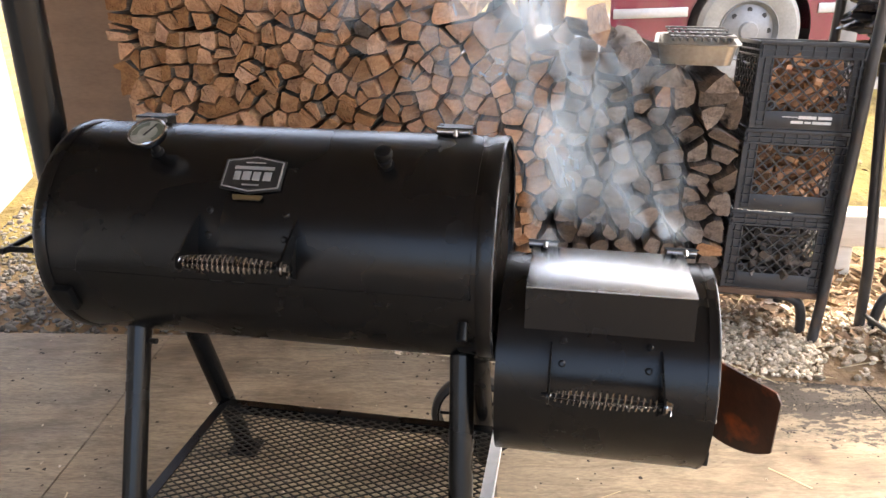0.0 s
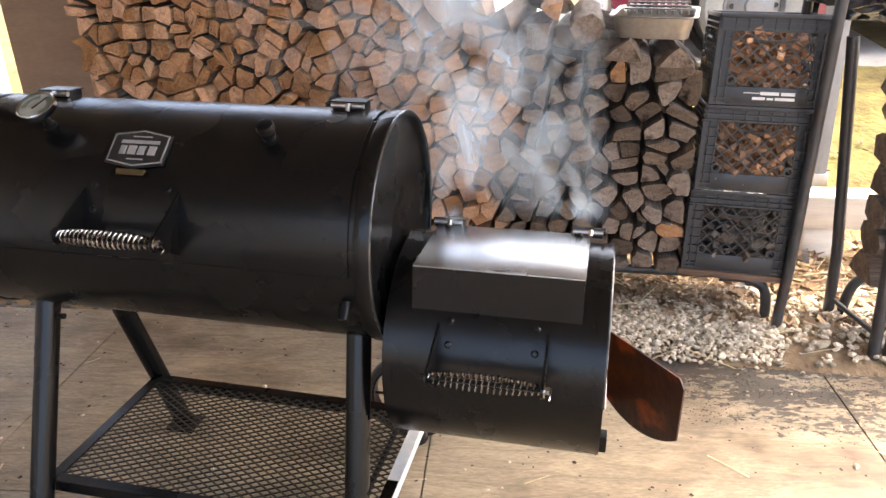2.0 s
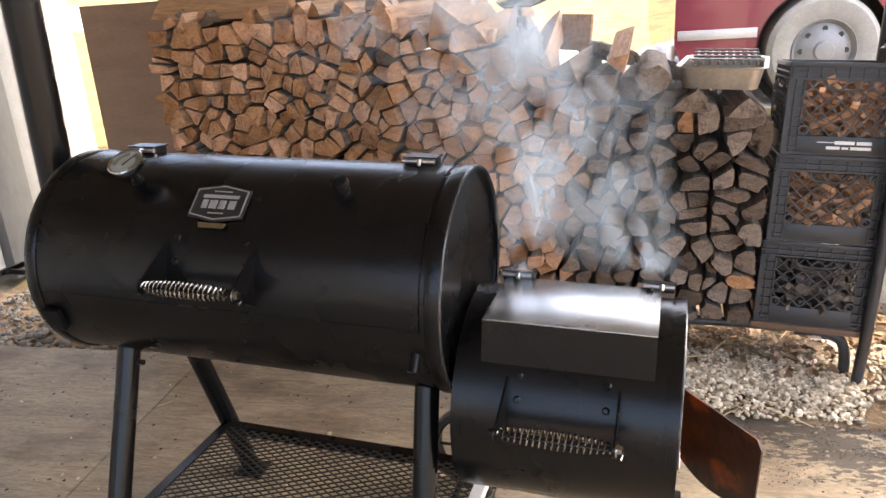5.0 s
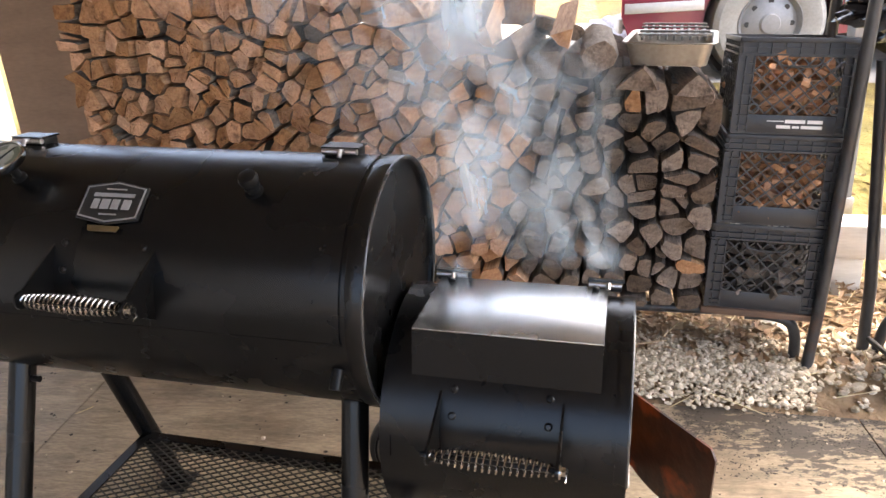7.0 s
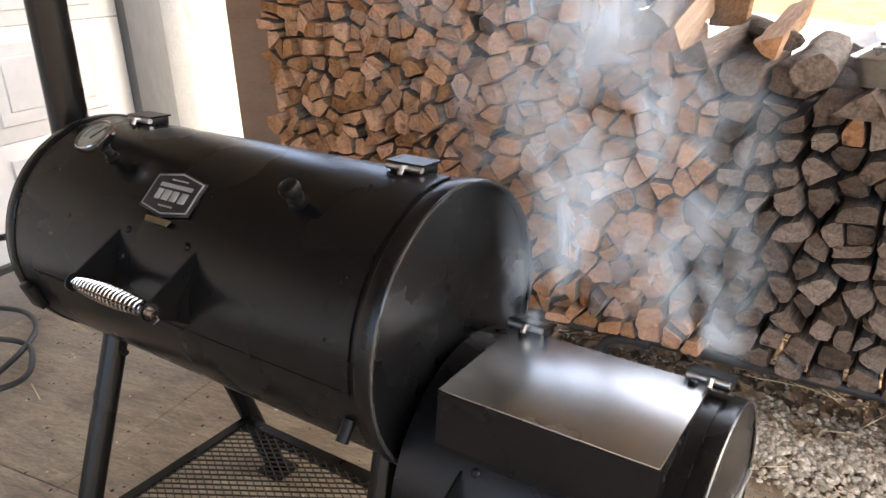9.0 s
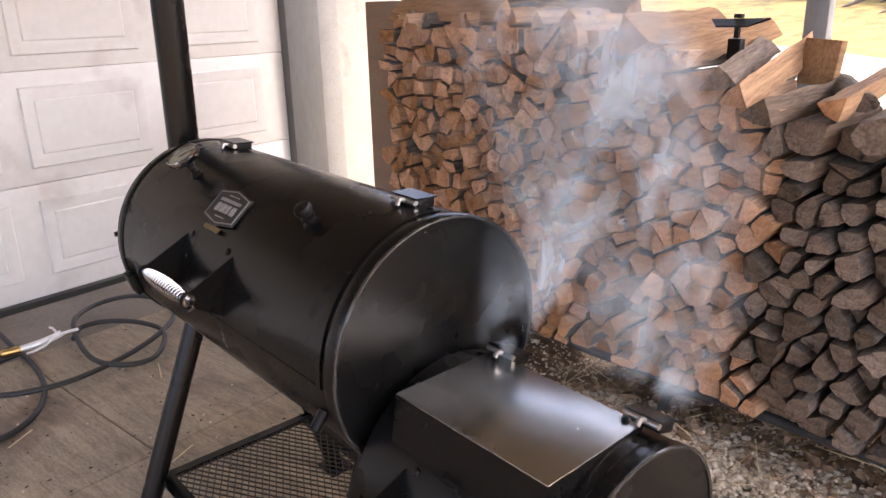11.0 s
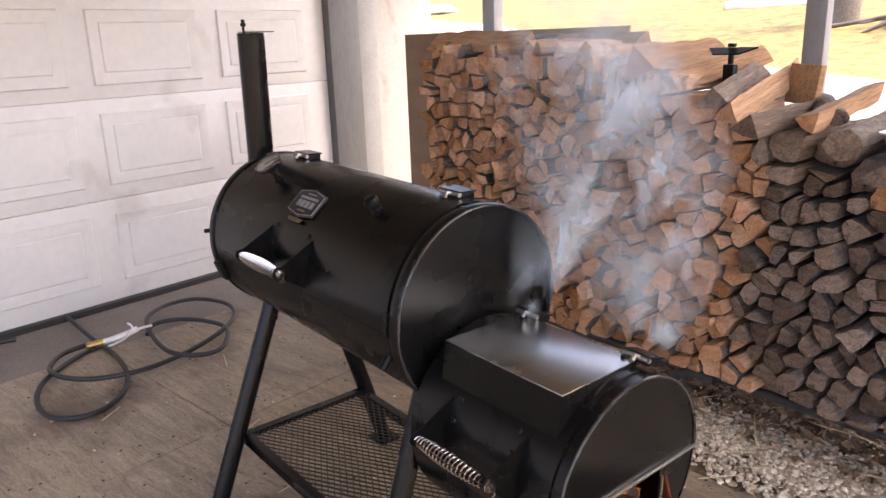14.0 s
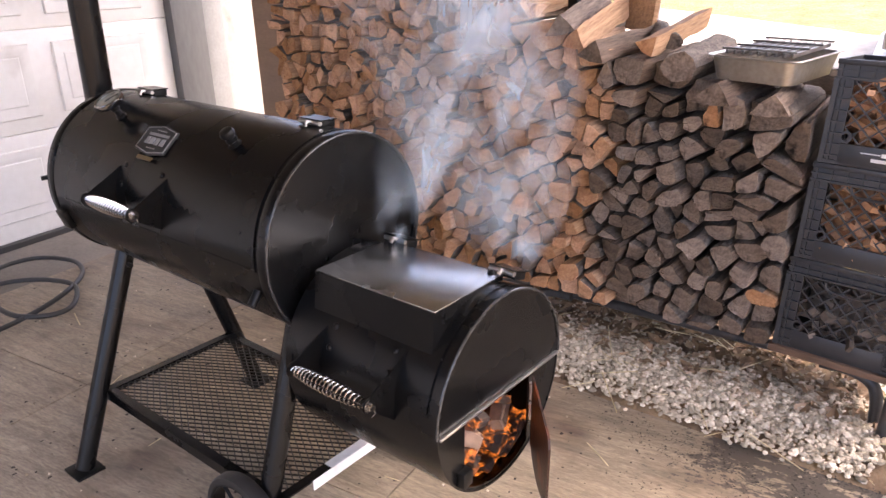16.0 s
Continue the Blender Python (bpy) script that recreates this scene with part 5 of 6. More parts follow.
for u0, u1, v, z0, z1, d, nm in ((1.0, 3.6, 0.62, 0.18, 0.315, 0.14, "landscape_timber"), (1.05, 3.4, 0.30, -0.02, 0.045, 0.09, "edging_board")):
    bm = B()
    add_box(bm, u0, u1, v, v + d, z0, z1, bev=0.006)
    thing(nm, "pale whitewashed timber lying behind the racks", "timber", YARD, bm=bm, mats=M_timber)
for u in (1.42, 2.6, 3.3):
    bm = B()
    add_box(bm, u - 0.06, u + 0.06, 0.63, 0.75, -0.06, 0.1785, bev=0.01)
    thing("timber_block", "pale block propping up a timber", "block", YARD, group="timber props", bm=bm, mats=M_timber)


# ---- floor litter, gravel, hose ----
def scatter(name, label, category, n, place, shape, mat, seed):
    """Many small pieces joined into one object."""
    r = random.Random(seed)
    V, F = [], []
    for _ in range(n):
        p = place(r)
        if p is None:
            continue
        vs, fs = shape(r)
        q = Euler((r.uniform(-.5, .5), r.uniform(-.5, .5), r.uniform(0, 6.28))).to_matrix()
        k = len(V)
        V += [tuple(Vector(p) + q @ Vector(v)) for v in vs]
        F += [tuple(k + i for i in f) for f in fs]
    me = bpy.data.meshes.new(name)
    me.from_pydata(V, [], F)
    me.materials.append(mat)
    return tagged(new(name, me), label, category, kind="stuff")


g = 1.618
ICO_V = [Vector(v).normalized() for v in ((-1, g, 0), (1, g, 0), (-1, -g, 0), (1, -g, 0), (0, -1, g), (0, 1, g), (0, -1, -g), (0, 1, -g), (g, 0, -1), (g, 0, 1), (-g, 0, -1), (-g, 0, 1))]
ICO_F = [(0, 11, 5), (0, 5, 1), (0, 1, 7), (0, 7, 10), (0, 10, 11), (1, 5, 9), (5, 11, 4), (11, 10, 2), (10, 7, 6), (7, 1, 8), (3, 9, 4), (3, 4, 2), (3, 2, 6), (3, 6, 8), (3, 8, 9), (4, 9, 5), (2, 4, 11), (6, 2, 10), (8, 6, 7), (9, 8, 1)]


def stone_shape(lo, hi):
    def make(r):
        s = r.uniform(lo, hi) * (1.0 if r.random() < .85 else 1.5)
        a, b, c = s * r.uniform(.8, 1.3), s * r.uniform(.6, 1.0), s * r.uniform(.4, .75)
        return [(v.x * a * r.uniform(.8, 1.15), v.y * b * r.uniform(.8, 1.15), v.z * c * r.uniform(.8, 1.15)) for v in ICO_V], ICO_F
    return make


def leaf_shape(r):
    L, w = r.uniform(.015, .04), r.uniform(.008, .02)
    h = r.uniform(.002, .012)
    return [(-L, 0, 0), (-.2 * L, -w, h), (L, 0, 0), (-.2 * L, w, h), (0, 0, -h * .4)], [(0, 1, 4), (1, 2, 4), (2, 3, 4), (3, 0, 4)]


def straw_shape(r):
    L, w = r.uniform(.03, .13), .0016
    return [(-L, -w, 0), (L, -w, .002), (L, w, .002), (-L, w, 0), (0, 0, .004)], [(0, 1, 4), (1, 2, 4), (2, 3, 4), (3, 0, 4)]


def bank(u, v):
    """Height of the gravel bank under the racks, along the yard frame."""
    f = max(0.0, min(1.0, (v + 0.24) / 0.22))
    fade = max(0.0, min(1.0, (u + 0.55) / 0.5)) * max(0.0, min(1.0, (1.9 - u) / 0.5))
    return 0.055 * f * f * (3 - 2 * f) * fade + 0.012 * noise.noise(Vector((u * 5, v * 5, 0))) * f


bm = B()
NU, NV = 90, 26
rows = []
for j in range(NV + 1):
    v = -0.25 + 0.85 * j / NV
    rows.append([bm.verts.new(YARD @ Vector((-0.9 + 3.6 * i / NU, v, (bank(-0.9 + 3.6 * i / NU, v) if j not in (0, NV) else -0.01) - 0.004))) for i in range(NU + 1)])
for A, C in zip(rows, rows[1:]):
    for i in range(NU):
        bm.faces.new((A[i], A[i + 1], C[i + 1], C[i]))
thing("gravel_bank", "low bank of dirt and gravel below the racks", "gravel bank", kind="structure", bm=bm, mats=M_ground)


def in_bank(u0, u1, v0, v1, lift=0.004):
    def place(r):
        u, v = r.uniform(u0, u1), r.triangular(v0, v1, v0 + (v1 - v0) * .55)
        edge = -0.19 + 0.05 * noise.noise(Vector((u * 3.1, 1.7, 0)))
        if v < edge and r.random() < 0.93:
            return None
        return YARD @ Vector((u, v, max(bank(u, v), 0.0) + lift + r.uniform(-.003, .010)))
    return place


scatter("gravel", "pale limestone gravel spread under the log rack", "gravel", 8500, in_bank(-0.35, 1.16, -0.25, 0.16), stone_shape(0.005, 0.0125), M_stone, 3)
scatter("gravel", "pale limestone gravel beside the second rack", "gravel", 900, in_bank(1.12, 2.2, -0.20, 0.30), stone_shape(0.009, 0.018), M_stone, 4)
scatter("gravel", "small pale gravel strewn over the bank", "gravel", 2600, in_bank(-0.9, 2.0, -0.24, 0.5, 0.002), stone_shape(0.004, 0.009), M_stone, 5)
scatter("dead_leaves", "brown dead leaves and wood chips on the ground", "leaves", 2200, lambda r: YARD @ Vector((u_ := r.uniform(-0.4, 2.4), v_ := r.uniform(-0.02, 0.9), max(bank(u_, v_), 0.0) + r.uniform(.004, .02))), leaf_shape, M_leaf, 6)
scatter("straw", "dry straw stems scattered on the ground", "straw", 150, lambda r: YARD @ Vector((u_ := r.uniform(-0.5, 2.0), v_ := r.uniform(-0.22, 0.7), max(bank(u_, v_), 0.0) + r.uniform(.008, .022))), straw_shape, M_straw, 7)
scatter("gravel", "grey gravel and dirt at the corner of the garage", "gravel", 3000, lambda r: (r.uniform(-2.6, -1.0), y_ := r.uniform(2.62, 4.2), land(0, y_) + 0.015), stone_shape(0.008, 0.018), M_stone_dark, 8)
scatter("dead_leaves", "brown leaves lying along the garage corner", "leaves", 500, lambda r: (r.uniform(-1.4, 2.6), y_ := r.uniform(2.9, 4.4), land(0, y_) + 0.03), leaf_shape, M_leaf, 9)


def char_place(r):
    u, v = r.gauss(1.05, 0.34), r.gauss(-0.30, 0.15)
    p = YARD @ Vector((u, v, 0))
    w = 0.6 * noise.noise(Vector((u * 5, v * 8, 2))) + 0.35 * noise.noise(Vector((u * 14, v * 20, 7))) + 0.25 * noise.noise(Vector((u * 40, v * 50, 3)))
    if w < -0.06 + 0.9 * max(0.0, -0.32 - v) + r.uniform(-0.12, 0.12) or p.y > 2.59 or p.y < 1.8:
        return None
    return (p.x, p.y, slope(p.x) + r.uniform(0.0006, 0.003))


def flake_shape(r):
    n = r.randrange(5, 8)
    s = r.uniform(.001, .0035)
    return [(s * r.uniform(.5, 1.2) * math.cos(6.283 * k / n), s * r.uniform(.5, 1.2) * math.sin(6.283 * k / n), 0) for k in range(n)], [tuple(range(n))]


def flat_scatter(name, label, category, n, place, shape, mat, seed):
    r = random.Random(seed)
    V, F = [], []
    for _ in range(n):
        p = place(r)
        if p is None:
            continue
        vs, fs = shape(r)
        k = len(V)
        V += [(p[0] + v[0], p[1] + v[1], p[2] + v[2]) for v in vs]
        F += [tuple(k + i for i in f) for f in fs]
    me = bpy.data.meshes.new(name)
    me.from_pydata(V, [], F)
    me.materials.append(mat)
    return tagged(new(name, me), label, category, kind="stuff")


flat_scatter("charcoal_dirt", "damp black charcoal dirt washed over the floor", "dirt", 5000, char_place, flake_shape, M_char, 12)
flat_scatter("dirt_specks", "dark specks of dirt and ash on the plywood", "dirt", 700, lambda r: (x_ := r.uniform(-2.1, 1.6), r.uniform(0.9, 2.58), slope(x_) + 0.0008), lambda r: ([(s_ * r.uniform(.4, 1) * math.cos(k * 1.05), s_ * r.uniform(.4, 1) * math.sin(k * 1.05), 0) for s_ in (r.uniform(.002, .009),) for k in range(6)], [(0, 1, 2, 3, 4, 5)]), M_char, 13)
scatter("floor_grit", "small stones and chips lying on the plywood", "gravel", 160, lambda r: (x_ := r.uniform(-2.1, 1.7), r.uniform(1.0, 2.55), slope(x_) + 0.004), stone_shape(0.003, 0.007), M_stone, 14)
scatter("straw", "single straws lying on the plywood", "straw", 14, lambda r: (x_ := r.uniform(-1.9, 1.6), r.uniform(1.2, 2.4), slope(x_) + 0.003), lambda r: ([(-.06, -.002, 0), (.06, -.002, .001), (.06, .002, .001), (-.06, .002, 0), (0, 0, .003)], [(0, 1, 4), (1, 2, 4), (2, 3, 4), (3, 0, 4)]), M_straw, 15)

hose = thing("air_hose", "black rubber air hose lying in loose coils on the floor", "hose")
run_a = [(-2.68, 1.64), (-2.3, 1.6), (-2.03, 1.58), (-1.81, 1.53), (-1.65, 1.44), (-1.59, 1.33), (-1.6, 1.23), (-1.68, 1.17), (-1.82, 1.18), (-1.96, 1.25), (-2.09, 1.38), (-2.15, 1.50), (-2.16, 1.585)]
run_b = [(-2.14, 1.79), (-2.19, 1.85), (-2.16, 1.95), (-2.03, 2.03), (-1.86, 2.04), (-1.71, 1.92), (-1.71, 1.81), (-1.83, 1.74), (-2.04, 1.77), (-2.27, 1.86), (-2.39, 2.02), (-2.35, 2.17), (-2.16, 2.23), (-1.98, 2.16), (-1.85, 2.0), (-1.79, 1.81), (-1.76, 1.59), (-1.82, 1.42), (-1.93, 1.33), (-2.05, 1.32), (-2.18, 1.41), (-2.2, 1.52), (-2.19, 1.60)]
for k, run in enumerate((run_a, run_b)):
    bm = B()
    add_tube(bm, smooth_path([(x, y, slope(x) + 0.0115 + (0.010 * (i % 5) / 4 + (0.014 if k else 0.0)) * (0.0 if i == 0 else 1.0)) for i, (x, y) in enumerate(run)], 8), 0.0105, 10)
    part("hose_run", bm, M_rubber, hose)
gun = thing("blow_gun", "small silver air blow gun with a brass fitting", "blow gun", pose(-2.155, 1.59, slope(-2.155) + 0.036, 0, 0, 78) @ Matrix.Scale(1.25, 4))
bm = B()
add_lathe(bm, [(0.0, -0.055), (0.010, -0.055), (0.0125, -0.045), (0.010, -0.03), (0.0125, -0.02), (0.0125, 0.0), (0, 0.0)], pose(0, 0, 0, 0, 90, 0), 14)
part("fitting", bm, M_brass, gun, "brass hose fitting")
bm = B()
add_tube(bm, smooth_path([(0.0, 0, 0), (0.05, 0, 0.004), (0.10, 0.0, 0.012), (0.125, 0.0, 0.020)], 5), 0.011, 12)
add_tube(bm, smooth_path([(0.10, 0, 0.012), (0.135, 0.0, 0.018), (0.175, -0.004, 0.02)], 4), 0.005, 8)
part("grip", bm, M_alu, gun)
bm = B()
add_tube(bm, smooth_path([(0.10, -0.004, 0.018), (0.07, -0.032, 0.006), (0.03, -0.038, -0.004), (0.01, -0.036, -0.006)], 5), 0.0042, 8)
part("trigger", bm, M_alu, gun)
bm = B()
add_tube(bm, smooth_path([(0.112, 0.002, 0.018), (0.105, 0.016, 0.034), (0.095, 0.012, 0.044)], 5), 0.004, 8)
part("hook", bm, M_alu, gun)
bm = B()
add_tube(bm, [(-2.60, 1.20, slope(-2.6) + 0.02), (-2.545, 1.36, slope(-2.55) + 0.02)], 0.013, 10)
thing("hose_end", "short black hose end with a silver tip", "hose", bm=bm, mats=M_rubber)

# ---- the fire in the firebox ----
for k, (u, v, z, L, w, yaw, tilt, mat, lab) in enumerate(((0.30, 0.02, 0.395, 0.20, 0.055, 8, 4, M_ember, "glowing charred log burning in the firebox"), (0.31, -0.06, 0.400, 0.18, 0.05, -14, 6, M_ember, "glowing charred log burning in the firebox"),
                                                (0.33, -0.075, 0.455, 0.15, 0.05, 30, 22, M_ash, "pale half-burnt log in the firebox"), (0.28, 0.05, 0.46, 0.19, 0.045, 60, 10, M_ember, "glowing charred log burning in the firebox"))):
    r = random.Random(60 + k)
    bm = B()
    rings = []
    for s in range(7):
        f = s / 6 - .5
        rings.append([bm.verts.new((f * L, w * .5 * r.uniform(.75, 1.15) * math.cos(q), w * .5 * r.uniform(.75, 1.15) * math.sin(q))) for q in (6.283 * i / 7 for i in range(7))])
    for A, C in zip(rings, rings[1:]):
        for i in range(7):
            bm.faces.new((A[i], A[(i + 1) % 7], C[(i + 1) % 7], C[i]))
    bm.faces.new(rings[0][::-1])
    bm.faces.new(rings[-1])
    thing("burning_log", lab, "firewood", SMOKER @ pose(u, v, z, 0, tilt, yaw), group="burning logs", bm=bm, mats=mat)
bm = B()
bmesh.ops.create_grid(bm, x_segments=24, y_segments=24, size=1.0)
for v in bm.verts:
    a, b = v.co.x * 0.19, v.co.y * 0.14
    v.co = Vector((0.21 + a, b, 0.352 + 0.10 * (b / 0.14) ** 2 * 0.6 + 0.018 * noise.noise(Vector((a * 30, b * 30, 0)))))
thing("ember_bed", "bed of glowing embers and ash in the firebox", "embers", SMOKER, kind="stuff", bm=bm, mats=M_ember)
for k in range(12):
    r = random.Random(80 + k)
    bm = B()
    L, w = r.uniform(.03, .075), r.uniform(.012, .022)
    add_box(bm, -L, L, -w, w, -w * .8, w * .8, bev=0.005)
    for v in bm.verts:
        v.co *= r.uniform(.85, 1.12)
    thing("charred_chunk", "small charred wood chunk with glowing cracks", "firewood", SMOKER @ pose(r.uniform(.20, .385), r.uniform(-.10, .09), r.uniform(.40, .50), r.uniform(-30, 30), r.uniform(-35, 35), r.uniform(0, 180)), group="charred chunks in the fire", bm=bm, mats=M_ash if k % 4 == 0 else M_ember)


# ---- the van parked beyond ----
van = thing("parked_van", "maroon van with a silver stripe, parked on the drive", "van", pose(0, 0, land(2.0, 5.6) - 0.485))
VX0, VX1, VY = 1.02, 6.2, 5.62
bm = B()
arch = [(1.99 + 0.43 * math.cos(q), 0.855 + 0.43 * math.sin(q)) for q in (math.pi - math.pi * k / 16 for k in range(17))]
side = [(VX0 + 0.06, 0.77)] + [(1.56, 0.77)] + arch + [(2.42, 0.77), (VX1, 0.77), (VX1, 2.35), (VX0 + 0.55, 2.35), (VX0 + 0.15, 1.55), (VX0, 1.35), (VX0, 0.95)]
add_plate(bm, side, 1.8, Matrix(((1, 0, 0, 0), (0, 0, 1, VY), (0, 1, 0, 0), (0, 0, 0, 1))))
part("body", bm, M_maroon, van)
bm = B()
add_box(bm, VX0 + 0.02, 1.56, VY - 0.012, VY - 0.001, 0.965, 1.03, bev=0.003)
add_box(bm, 2.46, VX1, VY - 0.012, VY - 0.001, 0.965, 1.03, bev=0.003)
part("stripe", bm, M_silver, van, "silver stripe along the side")
bm = B()
add_box(bm, VX0 - 0.06, 1.50, VY - 0.03, VY + 1.8, 0.66, 0.80, bev=0.03)
part("bumper", bm, M_bumper, van, "pale bumper and sill")
bm = B()
add_box(bm, VX0 - 0.012, VX0 + 0.02, VY + 0.06, VY + 0.30, 0.83, 0.93, bev=0.01)
part("lamp", bm, M_bumper, van)
bm = B()
add_box(bm, VX0 + 0.75, VX1 - 0.4, VY - 0.006, VY - 0.001, 1.62, 2.15, bev=0.002)
part("side_window", bm, M_glass, van)
bm = B()
add_lathe(bm, [(0.43, -0.02), (0.43, 0.20), (0.0, 0.20)], pose(1.99, VY - 0.0, 0.855, -90, 0, 0), 32)
part("wheel_well", bm, M_rubber, van)
for wx in (1.99, 5.1):
    w = thing("wheel", "", "")
    w.parent = van
    mw = pose(wx, VY + 0.10, 0.855, 90, 0, 0)
    bm = B()
    add_lathe(bm, [(0.21, 0.12), (0.25, 0.135), (0.33, 0.13), (0.365, 0.10), (0.375, 0.04), (0.375, -0.08), (0.21, -0.08), (0.21, 0.12)], mw, 48)
    part("tyre", bm, M_tyre, w, "dusty pale tyre")
    bm = B()
    add_lathe(bm, [(0.212, 0.12), (0.205, 0.128), (0.195, 0.11), (0.18, 0.09), (0.11, 0.115), (0.07, 0.12), (0.06, 0.14), (0.0, 0.145)], mw, 40)
    part("rim", bm, M_wheel, w)
    for k in range(8):
        bm = B()
        q = 2 * math.pi * k / 8
        add_cyl(bm, mw @ Vector((0.145 * math.cos(q), 0.145 * math.sin(q), 0.098)), mw @ Vector((0.145 * math.cos(q), 0.145 * math.sin(q), 0.106)), 0.018, 12)
        part("rim_hole", bm, M_rubber, w)

# fallen branch in the field
bm = B()
r = random.Random(9)
bx, by = -1.2, 12.0
for pts, rad in (([(-0.9, 0, 0.05), (-0.3, 0.1, 0.12), (0.3, 0.0, 0.30), (0.7, 0.1, 0.75)], 0.035), ([(-0.2, 0.05, 0.12), (0.25, -0.2, 0.16), (0.9, -0.3, 0.14)], 0.02), ([(-0.5, 0.0, 0.08), (0.1, 0.3, 0.1), (0.8, 0.4, 0.06)], 0.018), ([(0.3, 0, 0.30), (0.7, -0.2, 0.36), (1.2, -0.1, 0.30)], 0.014)):
    add_tube(bm, [(bx + p[0], by + p[1], land(bx + p[0], by + p[1]) + p[2]) for p in smooth_path(pts, 4)], lambda t: rad * (1 - 0.7 * t), 7)
thing("fallen_branch", "grey fallen branch lying in the dry grass", "branch", bm=bm, mats=M_twig)


# old stump with its spread roots, a dark trunk, stones and a slab far out in the field
r = random.Random(31)
bm = B()
cx_, cy_ = -0.55, 12.0
for k in range(26):
    q = 2 * math.pi * k / 26 + r.uniform(-.1, .1)
    L, h0 = r.uniform(0.55, 1.25), r.uniform(0.30, 0.62)
    pts = smooth_path([(0.12 * math.cos(q), 0.12 * math.sin(q), h0 + 0.1), (0.3 * math.cos(q), 0.3 * math.sin(q), h0 * 0.75), (0.62 * L * math.cos(q + .1), 0.62 * L * math.sin(q + .1), 0.16), (L * math.cos(q + r.uniform(-.2, .2)), L * math.sin(q + r.uniform(-.2, .2)), -0.02)], 4)
    w0 = r.uniform(0.05, 0.10)
    add_tube(bm, [(cx_ + p.x, cy_ + p.y, land(cx_ + p.x, cy_ + p.y) + p.z) for p in pts], lambda t: w0 * (1 - 0.8 * t), 7)
thing("tree_stump", "grey weathered tree stump with spread roots in the grass", "stump", bm=bm, mats=M_twig)
bm = B()
tx_, ty_ = -2.15, 12.6
add_tube(bm, [(tx_ + 0.05 * math.sin(k), ty_, land(tx_, ty_) - 0.05 + 0.3 * k) for k in range(14)], lambda t: 0.21 + 0.09 * (1 - t) ** 6, 12)
tree = thing("tree", "dark bark-covered tree standing in the field", "tree")
part("trunk", bm, M_bark, tree)
bm = B()
add_box(bm, -0.75, 0.75, -0.4, 0.4, -0.1, 0.07, bev=0.02)
thing("stone_slab", "pale flat slab lying in the grass", "slab", pose(-4.0, 15.2, land(-4.0, 15.2), 0, 0, 12), bm=bm, mats=M_timber)
for x, y, k in ((-14.0, 17.2, 0.34), (-5.2, 11.4, 0.12), (-6.2, 10.6, 0.10)):
    bm = B()
    bmesh.ops.create_icosphere(bm, subdivisions=3, radius=1.0)
    for v in bm.verts:
        v.co = Vector((v.co.x * 1.5, v.co.y, v.co.z * 0.5)) * k * (1 + 0.4 * noise.noise(v.co * 1.7 + Vector((x, y, 0))))
    thing("field_stone", "pale rounded stone lying in the grass", "stone", pose(x, y, land(x, y) + 0.2 * k), group="stones in the field", bm=bm, mats=M_timber)


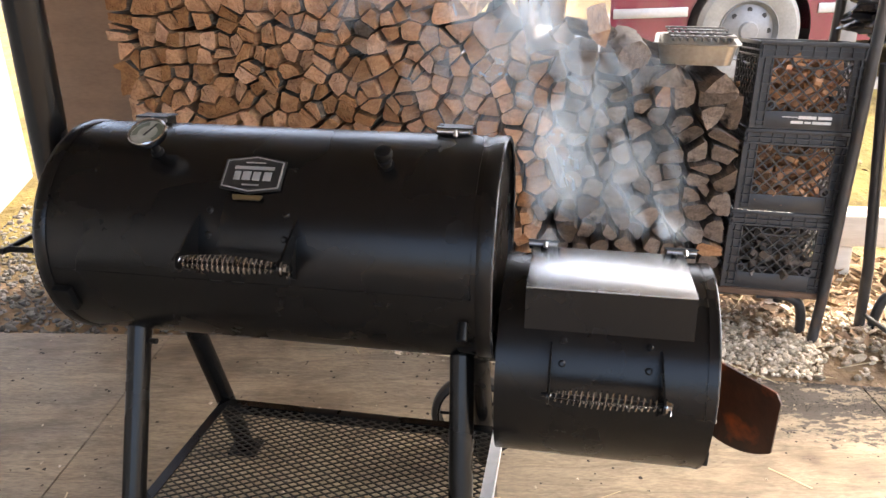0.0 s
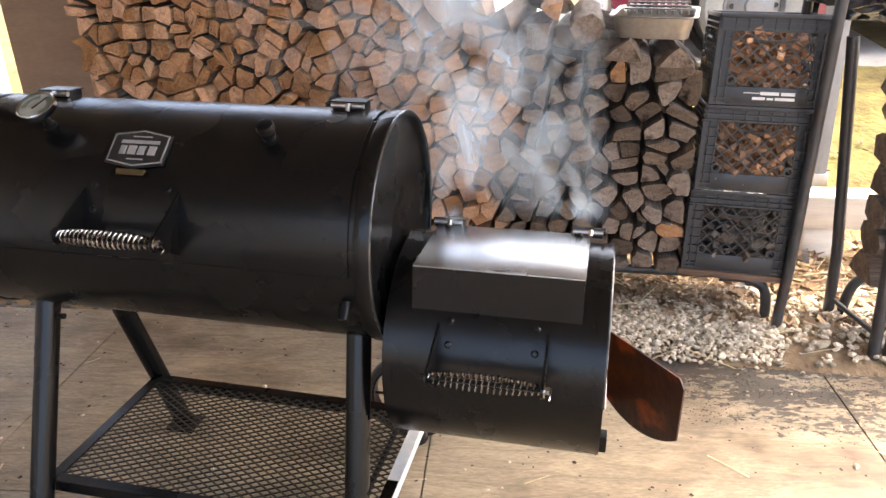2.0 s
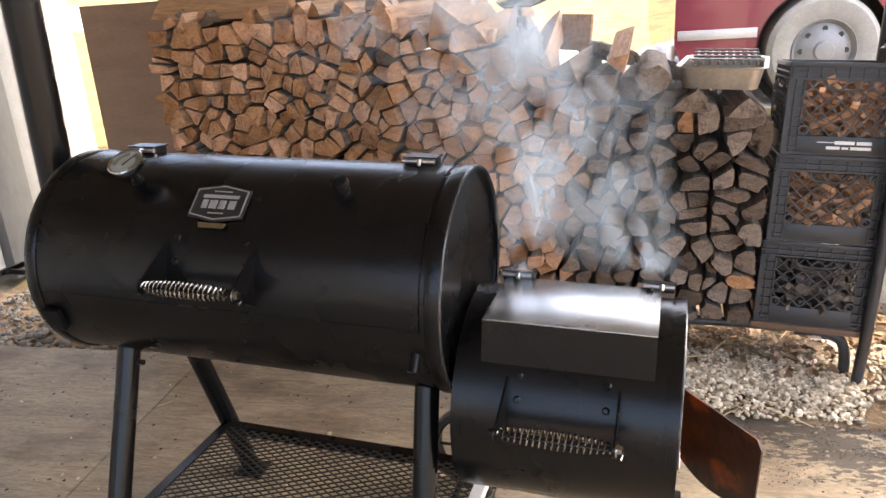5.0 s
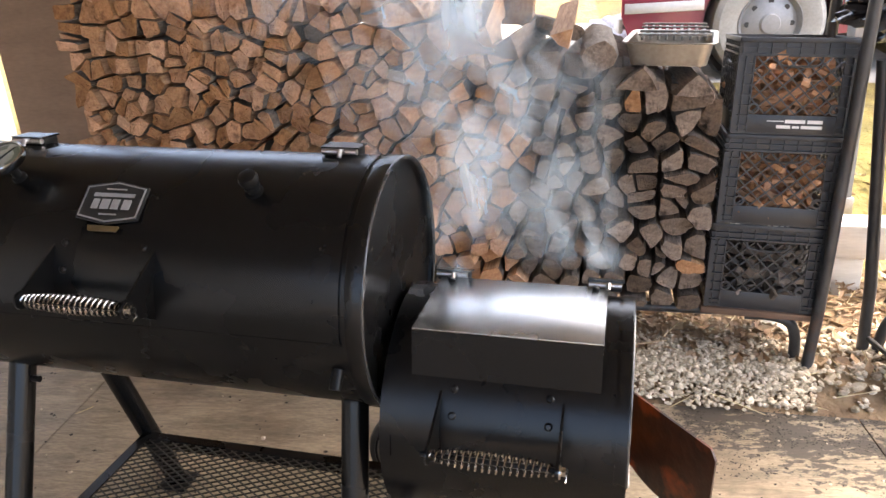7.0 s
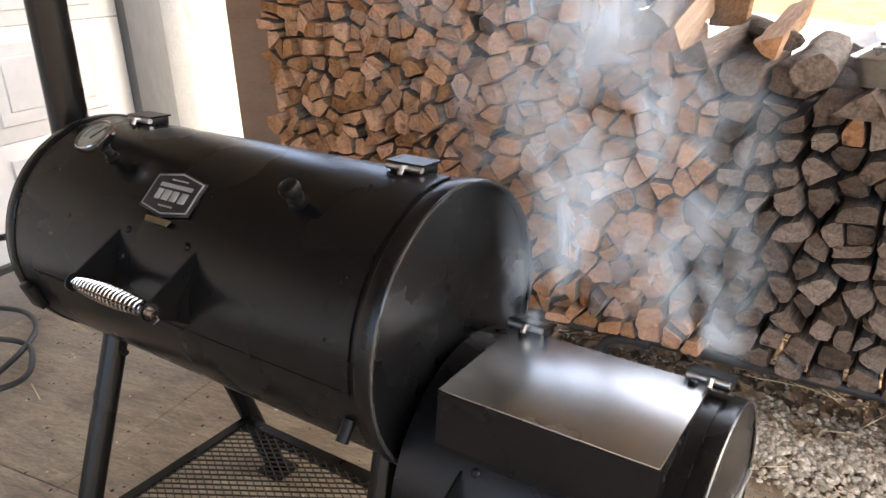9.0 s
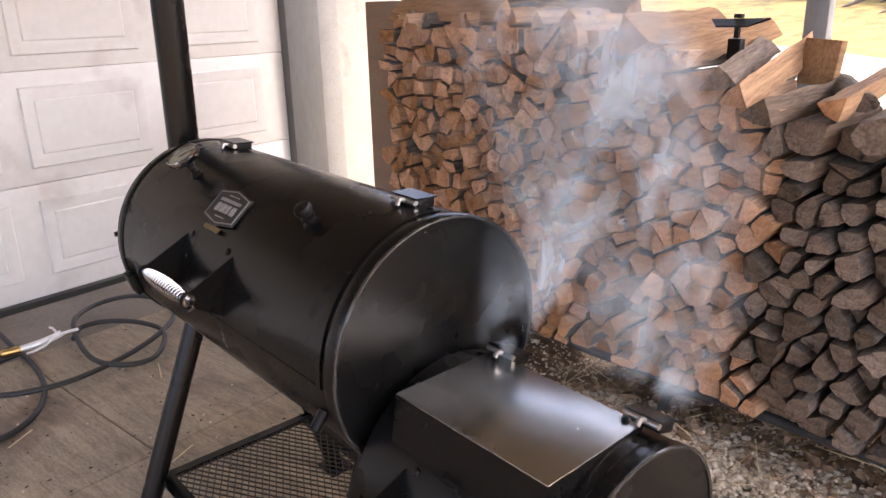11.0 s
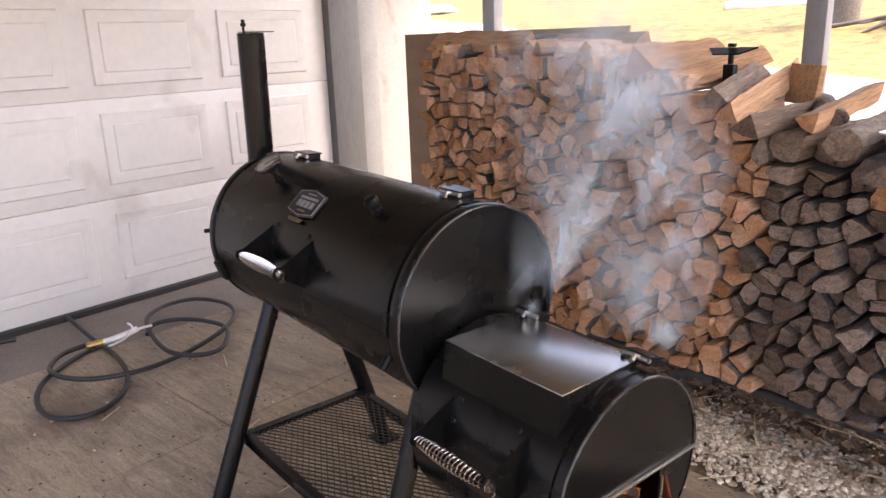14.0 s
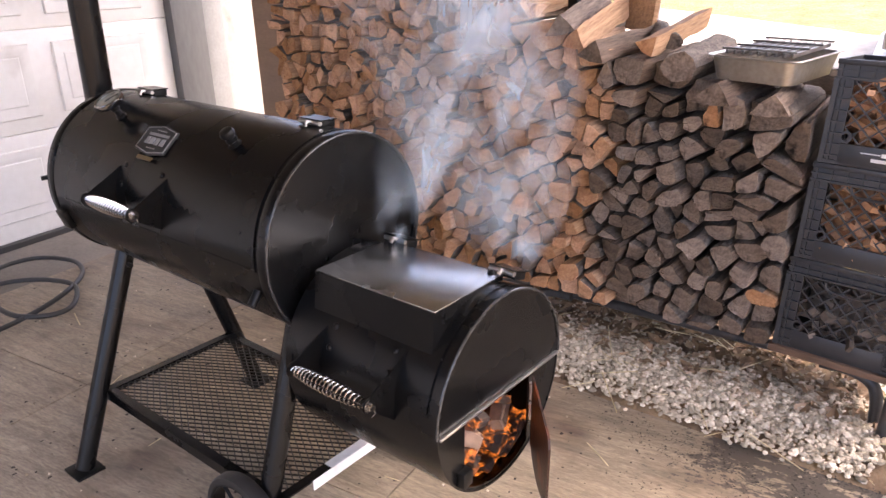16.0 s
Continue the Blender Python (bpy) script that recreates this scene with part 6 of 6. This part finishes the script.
# ---- smoke drifting from the firebox ----
def smoke_material():
    """Thin smoke: scatters light where the wisps are dense, clear elsewhere and towards the rims."""
    m = bpy.data.materials.new("thin_smoke")
    m.use_nodes = True
    n, link = m.node_tree.nodes, m.node_tree.links.new
    n.remove(n["Principled BSDF"])
    out = n["Material Output"]
    tc = n.new("ShaderNodeTexCoord")
    uv = n.new("ShaderNodeUVMap")
    sep = n.new("ShaderNodeSeparateXYZ")
    link(uv.outputs[0], sep.inputs[0])

    def math_node(op, a, b=None):
        k = n.new("ShaderNodeMath")
        k.operation = op
        for i, v in enumerate((a, b)):
            if v is None:
                continue
            if isinstance(v, (int, float)):
                k.inputs[i].default_value = v
            else:
                link(v, k.inputs[i])
        return k.outputs[0]

    across = math_node("SUBTRACT", math_node("MULTIPLY", sep.outputs["X"], 2.0), 1.0)
    rim = math_node("POWER", math_node("MAXIMUM", math_node("SUBTRACT", 1.0, math_node("MULTIPLY", across, across)), 0.0), 1.6)
    foot = n.new("ShaderNodeMapRange")
    foot.inputs["From Max"].default_value = 0.06
    link(sep.outputs["Y"], foot.inputs["Value"])
    head = n.new("ShaderNodeMapRange")
    head.inputs["From Min"].default_value, head.inputs["From Max"].default_value = 1.0, 0.60
    link(sep.outputs["Y"], head.inputs["Value"])
    wisp = n.new("ShaderNodeTexNoise")
    wisp.inputs["Scale"].default_value, wisp.inputs["Detail"].default_value, wisp.inputs["Distortion"].default_value = 8.0, 9, 0.9
    mp = n.new("ShaderNodeMapping")
    mp.inputs["Scale"].default_value = (1.0, 1.0, 0.6)
    link(tc.outputs["Object"], mp.inputs["Vector"])
    link(mp.outputs[0], wisp.inputs["Vector"])
    wr = n.new("ShaderNodeMapRange")
    wr.inputs["From Min"].default_value, wr.inputs["From Max"].default_value = 0.42, 0.72
    link(wisp.outputs["Fac"], wr.inputs["Value"])
    alpha = math_node("MULTIPLY", math_node("MULTIPLY", rim, wr.outputs[0]), math_node("MULTIPLY", foot.outputs[0], head.outputs[0]))
    alpha = math_node("MULTIPLY", alpha, 0.45)
    dif, tra, clear = n.new("ShaderNodeBsdfDiffuse"), n.new("ShaderNodeBsdfTranslucent"), n.new("ShaderNodeBsdfTransparent")
    dif.inputs[0].default_value = tra.inputs[0].default_value = (0.78, 0.90, 0.98, 1)
    both, mix = n.new("ShaderNodeMixShader"), n.new("ShaderNodeMixShader")
    link(dif.outputs[0], both.inputs[1])
    link(tra.outputs[0], both.inputs[2])
    link(alpha, mix.inputs[0])
    link(clear.outputs[0], mix.inputs[1])
    link(both.outputs[0], mix.inputs[2])
    link(mix.outputs[0], out.inputs[0])
    return m


M_smoke = smoke_material()
main_spine = smooth_path([(0.47, 1.62, 0.75), (0.43, 1.72, 0.86), (0.35, 1.84, 1.02), (0.20, 1.98, 1.22), (0.02, 2.1, 1.44), (-0.20, 2.2, 1.72)], 8)
seam_spine = smooth_path([(0.19, 1.56, 0.75), (0.20, 1.60, 0.84), (0.22, 1.66, 0.95), (0.22, 1.74, 1.10), (0.18, 1.84, 1.26)], 8)
smoke = thing("smoke", "thin bluish white smoke drifting up from the firebox", "smoke")
veils = [(main_spine, 0.0, 0.0, 12, 0.75), (main_spine, -0.08, 0.06, 28, 1.0), (main_spine, 0.05, -0.04, -8, 0.7), (main_spine, -0.28, 0.16, 6, 1.6),
         (seam_spine, 0.0, 0.0, 42, 0.42), (seam_spine, 0.02, 0.03, 138, 0.44)]
for k, (spine, dx, dy, ang, wide) in enumerate(veils):
    NA, NL = 20, len(spine)
    V, F, UV = [], [], []
    a = radians(ang)
    ax = Vector((math.cos(a), math.sin(a), 0))
    for i, p in enumerate(spine):
        f = i / (NL - 1)
        w = (0.04 + 0.40 * f ** 0.8) * wide
        for j in range(NA + 1):
            s = j / NA * 2 - 1
            q = p + Vector((dx, dy, 0)) * min(1, f * 2.2 + .12) + ax * (s * w)
            bend = 0.10 * (0.3 + f) * noise.noise(Vector((q.x * 4 + 9 * k, q.y * 4, q.z * 4)))
            V.append(q + Vector((0.3 * bend, bend, 0.4 * bend)))
            UV.append((j / NA, f))
    for i in range(NL - 1):
        for j in range(NA):
            F.append((i * (NA + 1) + j, i * (NA + 1) + j + 1, (i + 1) * (NA + 1) + j + 1, (i + 1) * (NA + 1) + j))
    me = bpy.data.meshes.new("smoke_veil")
    me.from_pydata([tuple(v) for v in V], [], F)
    layer = me.uv_layers.new(name="UVMap")
    for loop in me.loops:
        layer.data[loop.index].uv = UV[loop.vertex_index]
    me.polygons.foreach_set("use_smooth", [True] * len(me.polygons))
    me.materials.append(M_smoke)
    ob = new("smoke_veil", me)
    ob.parent = smoke
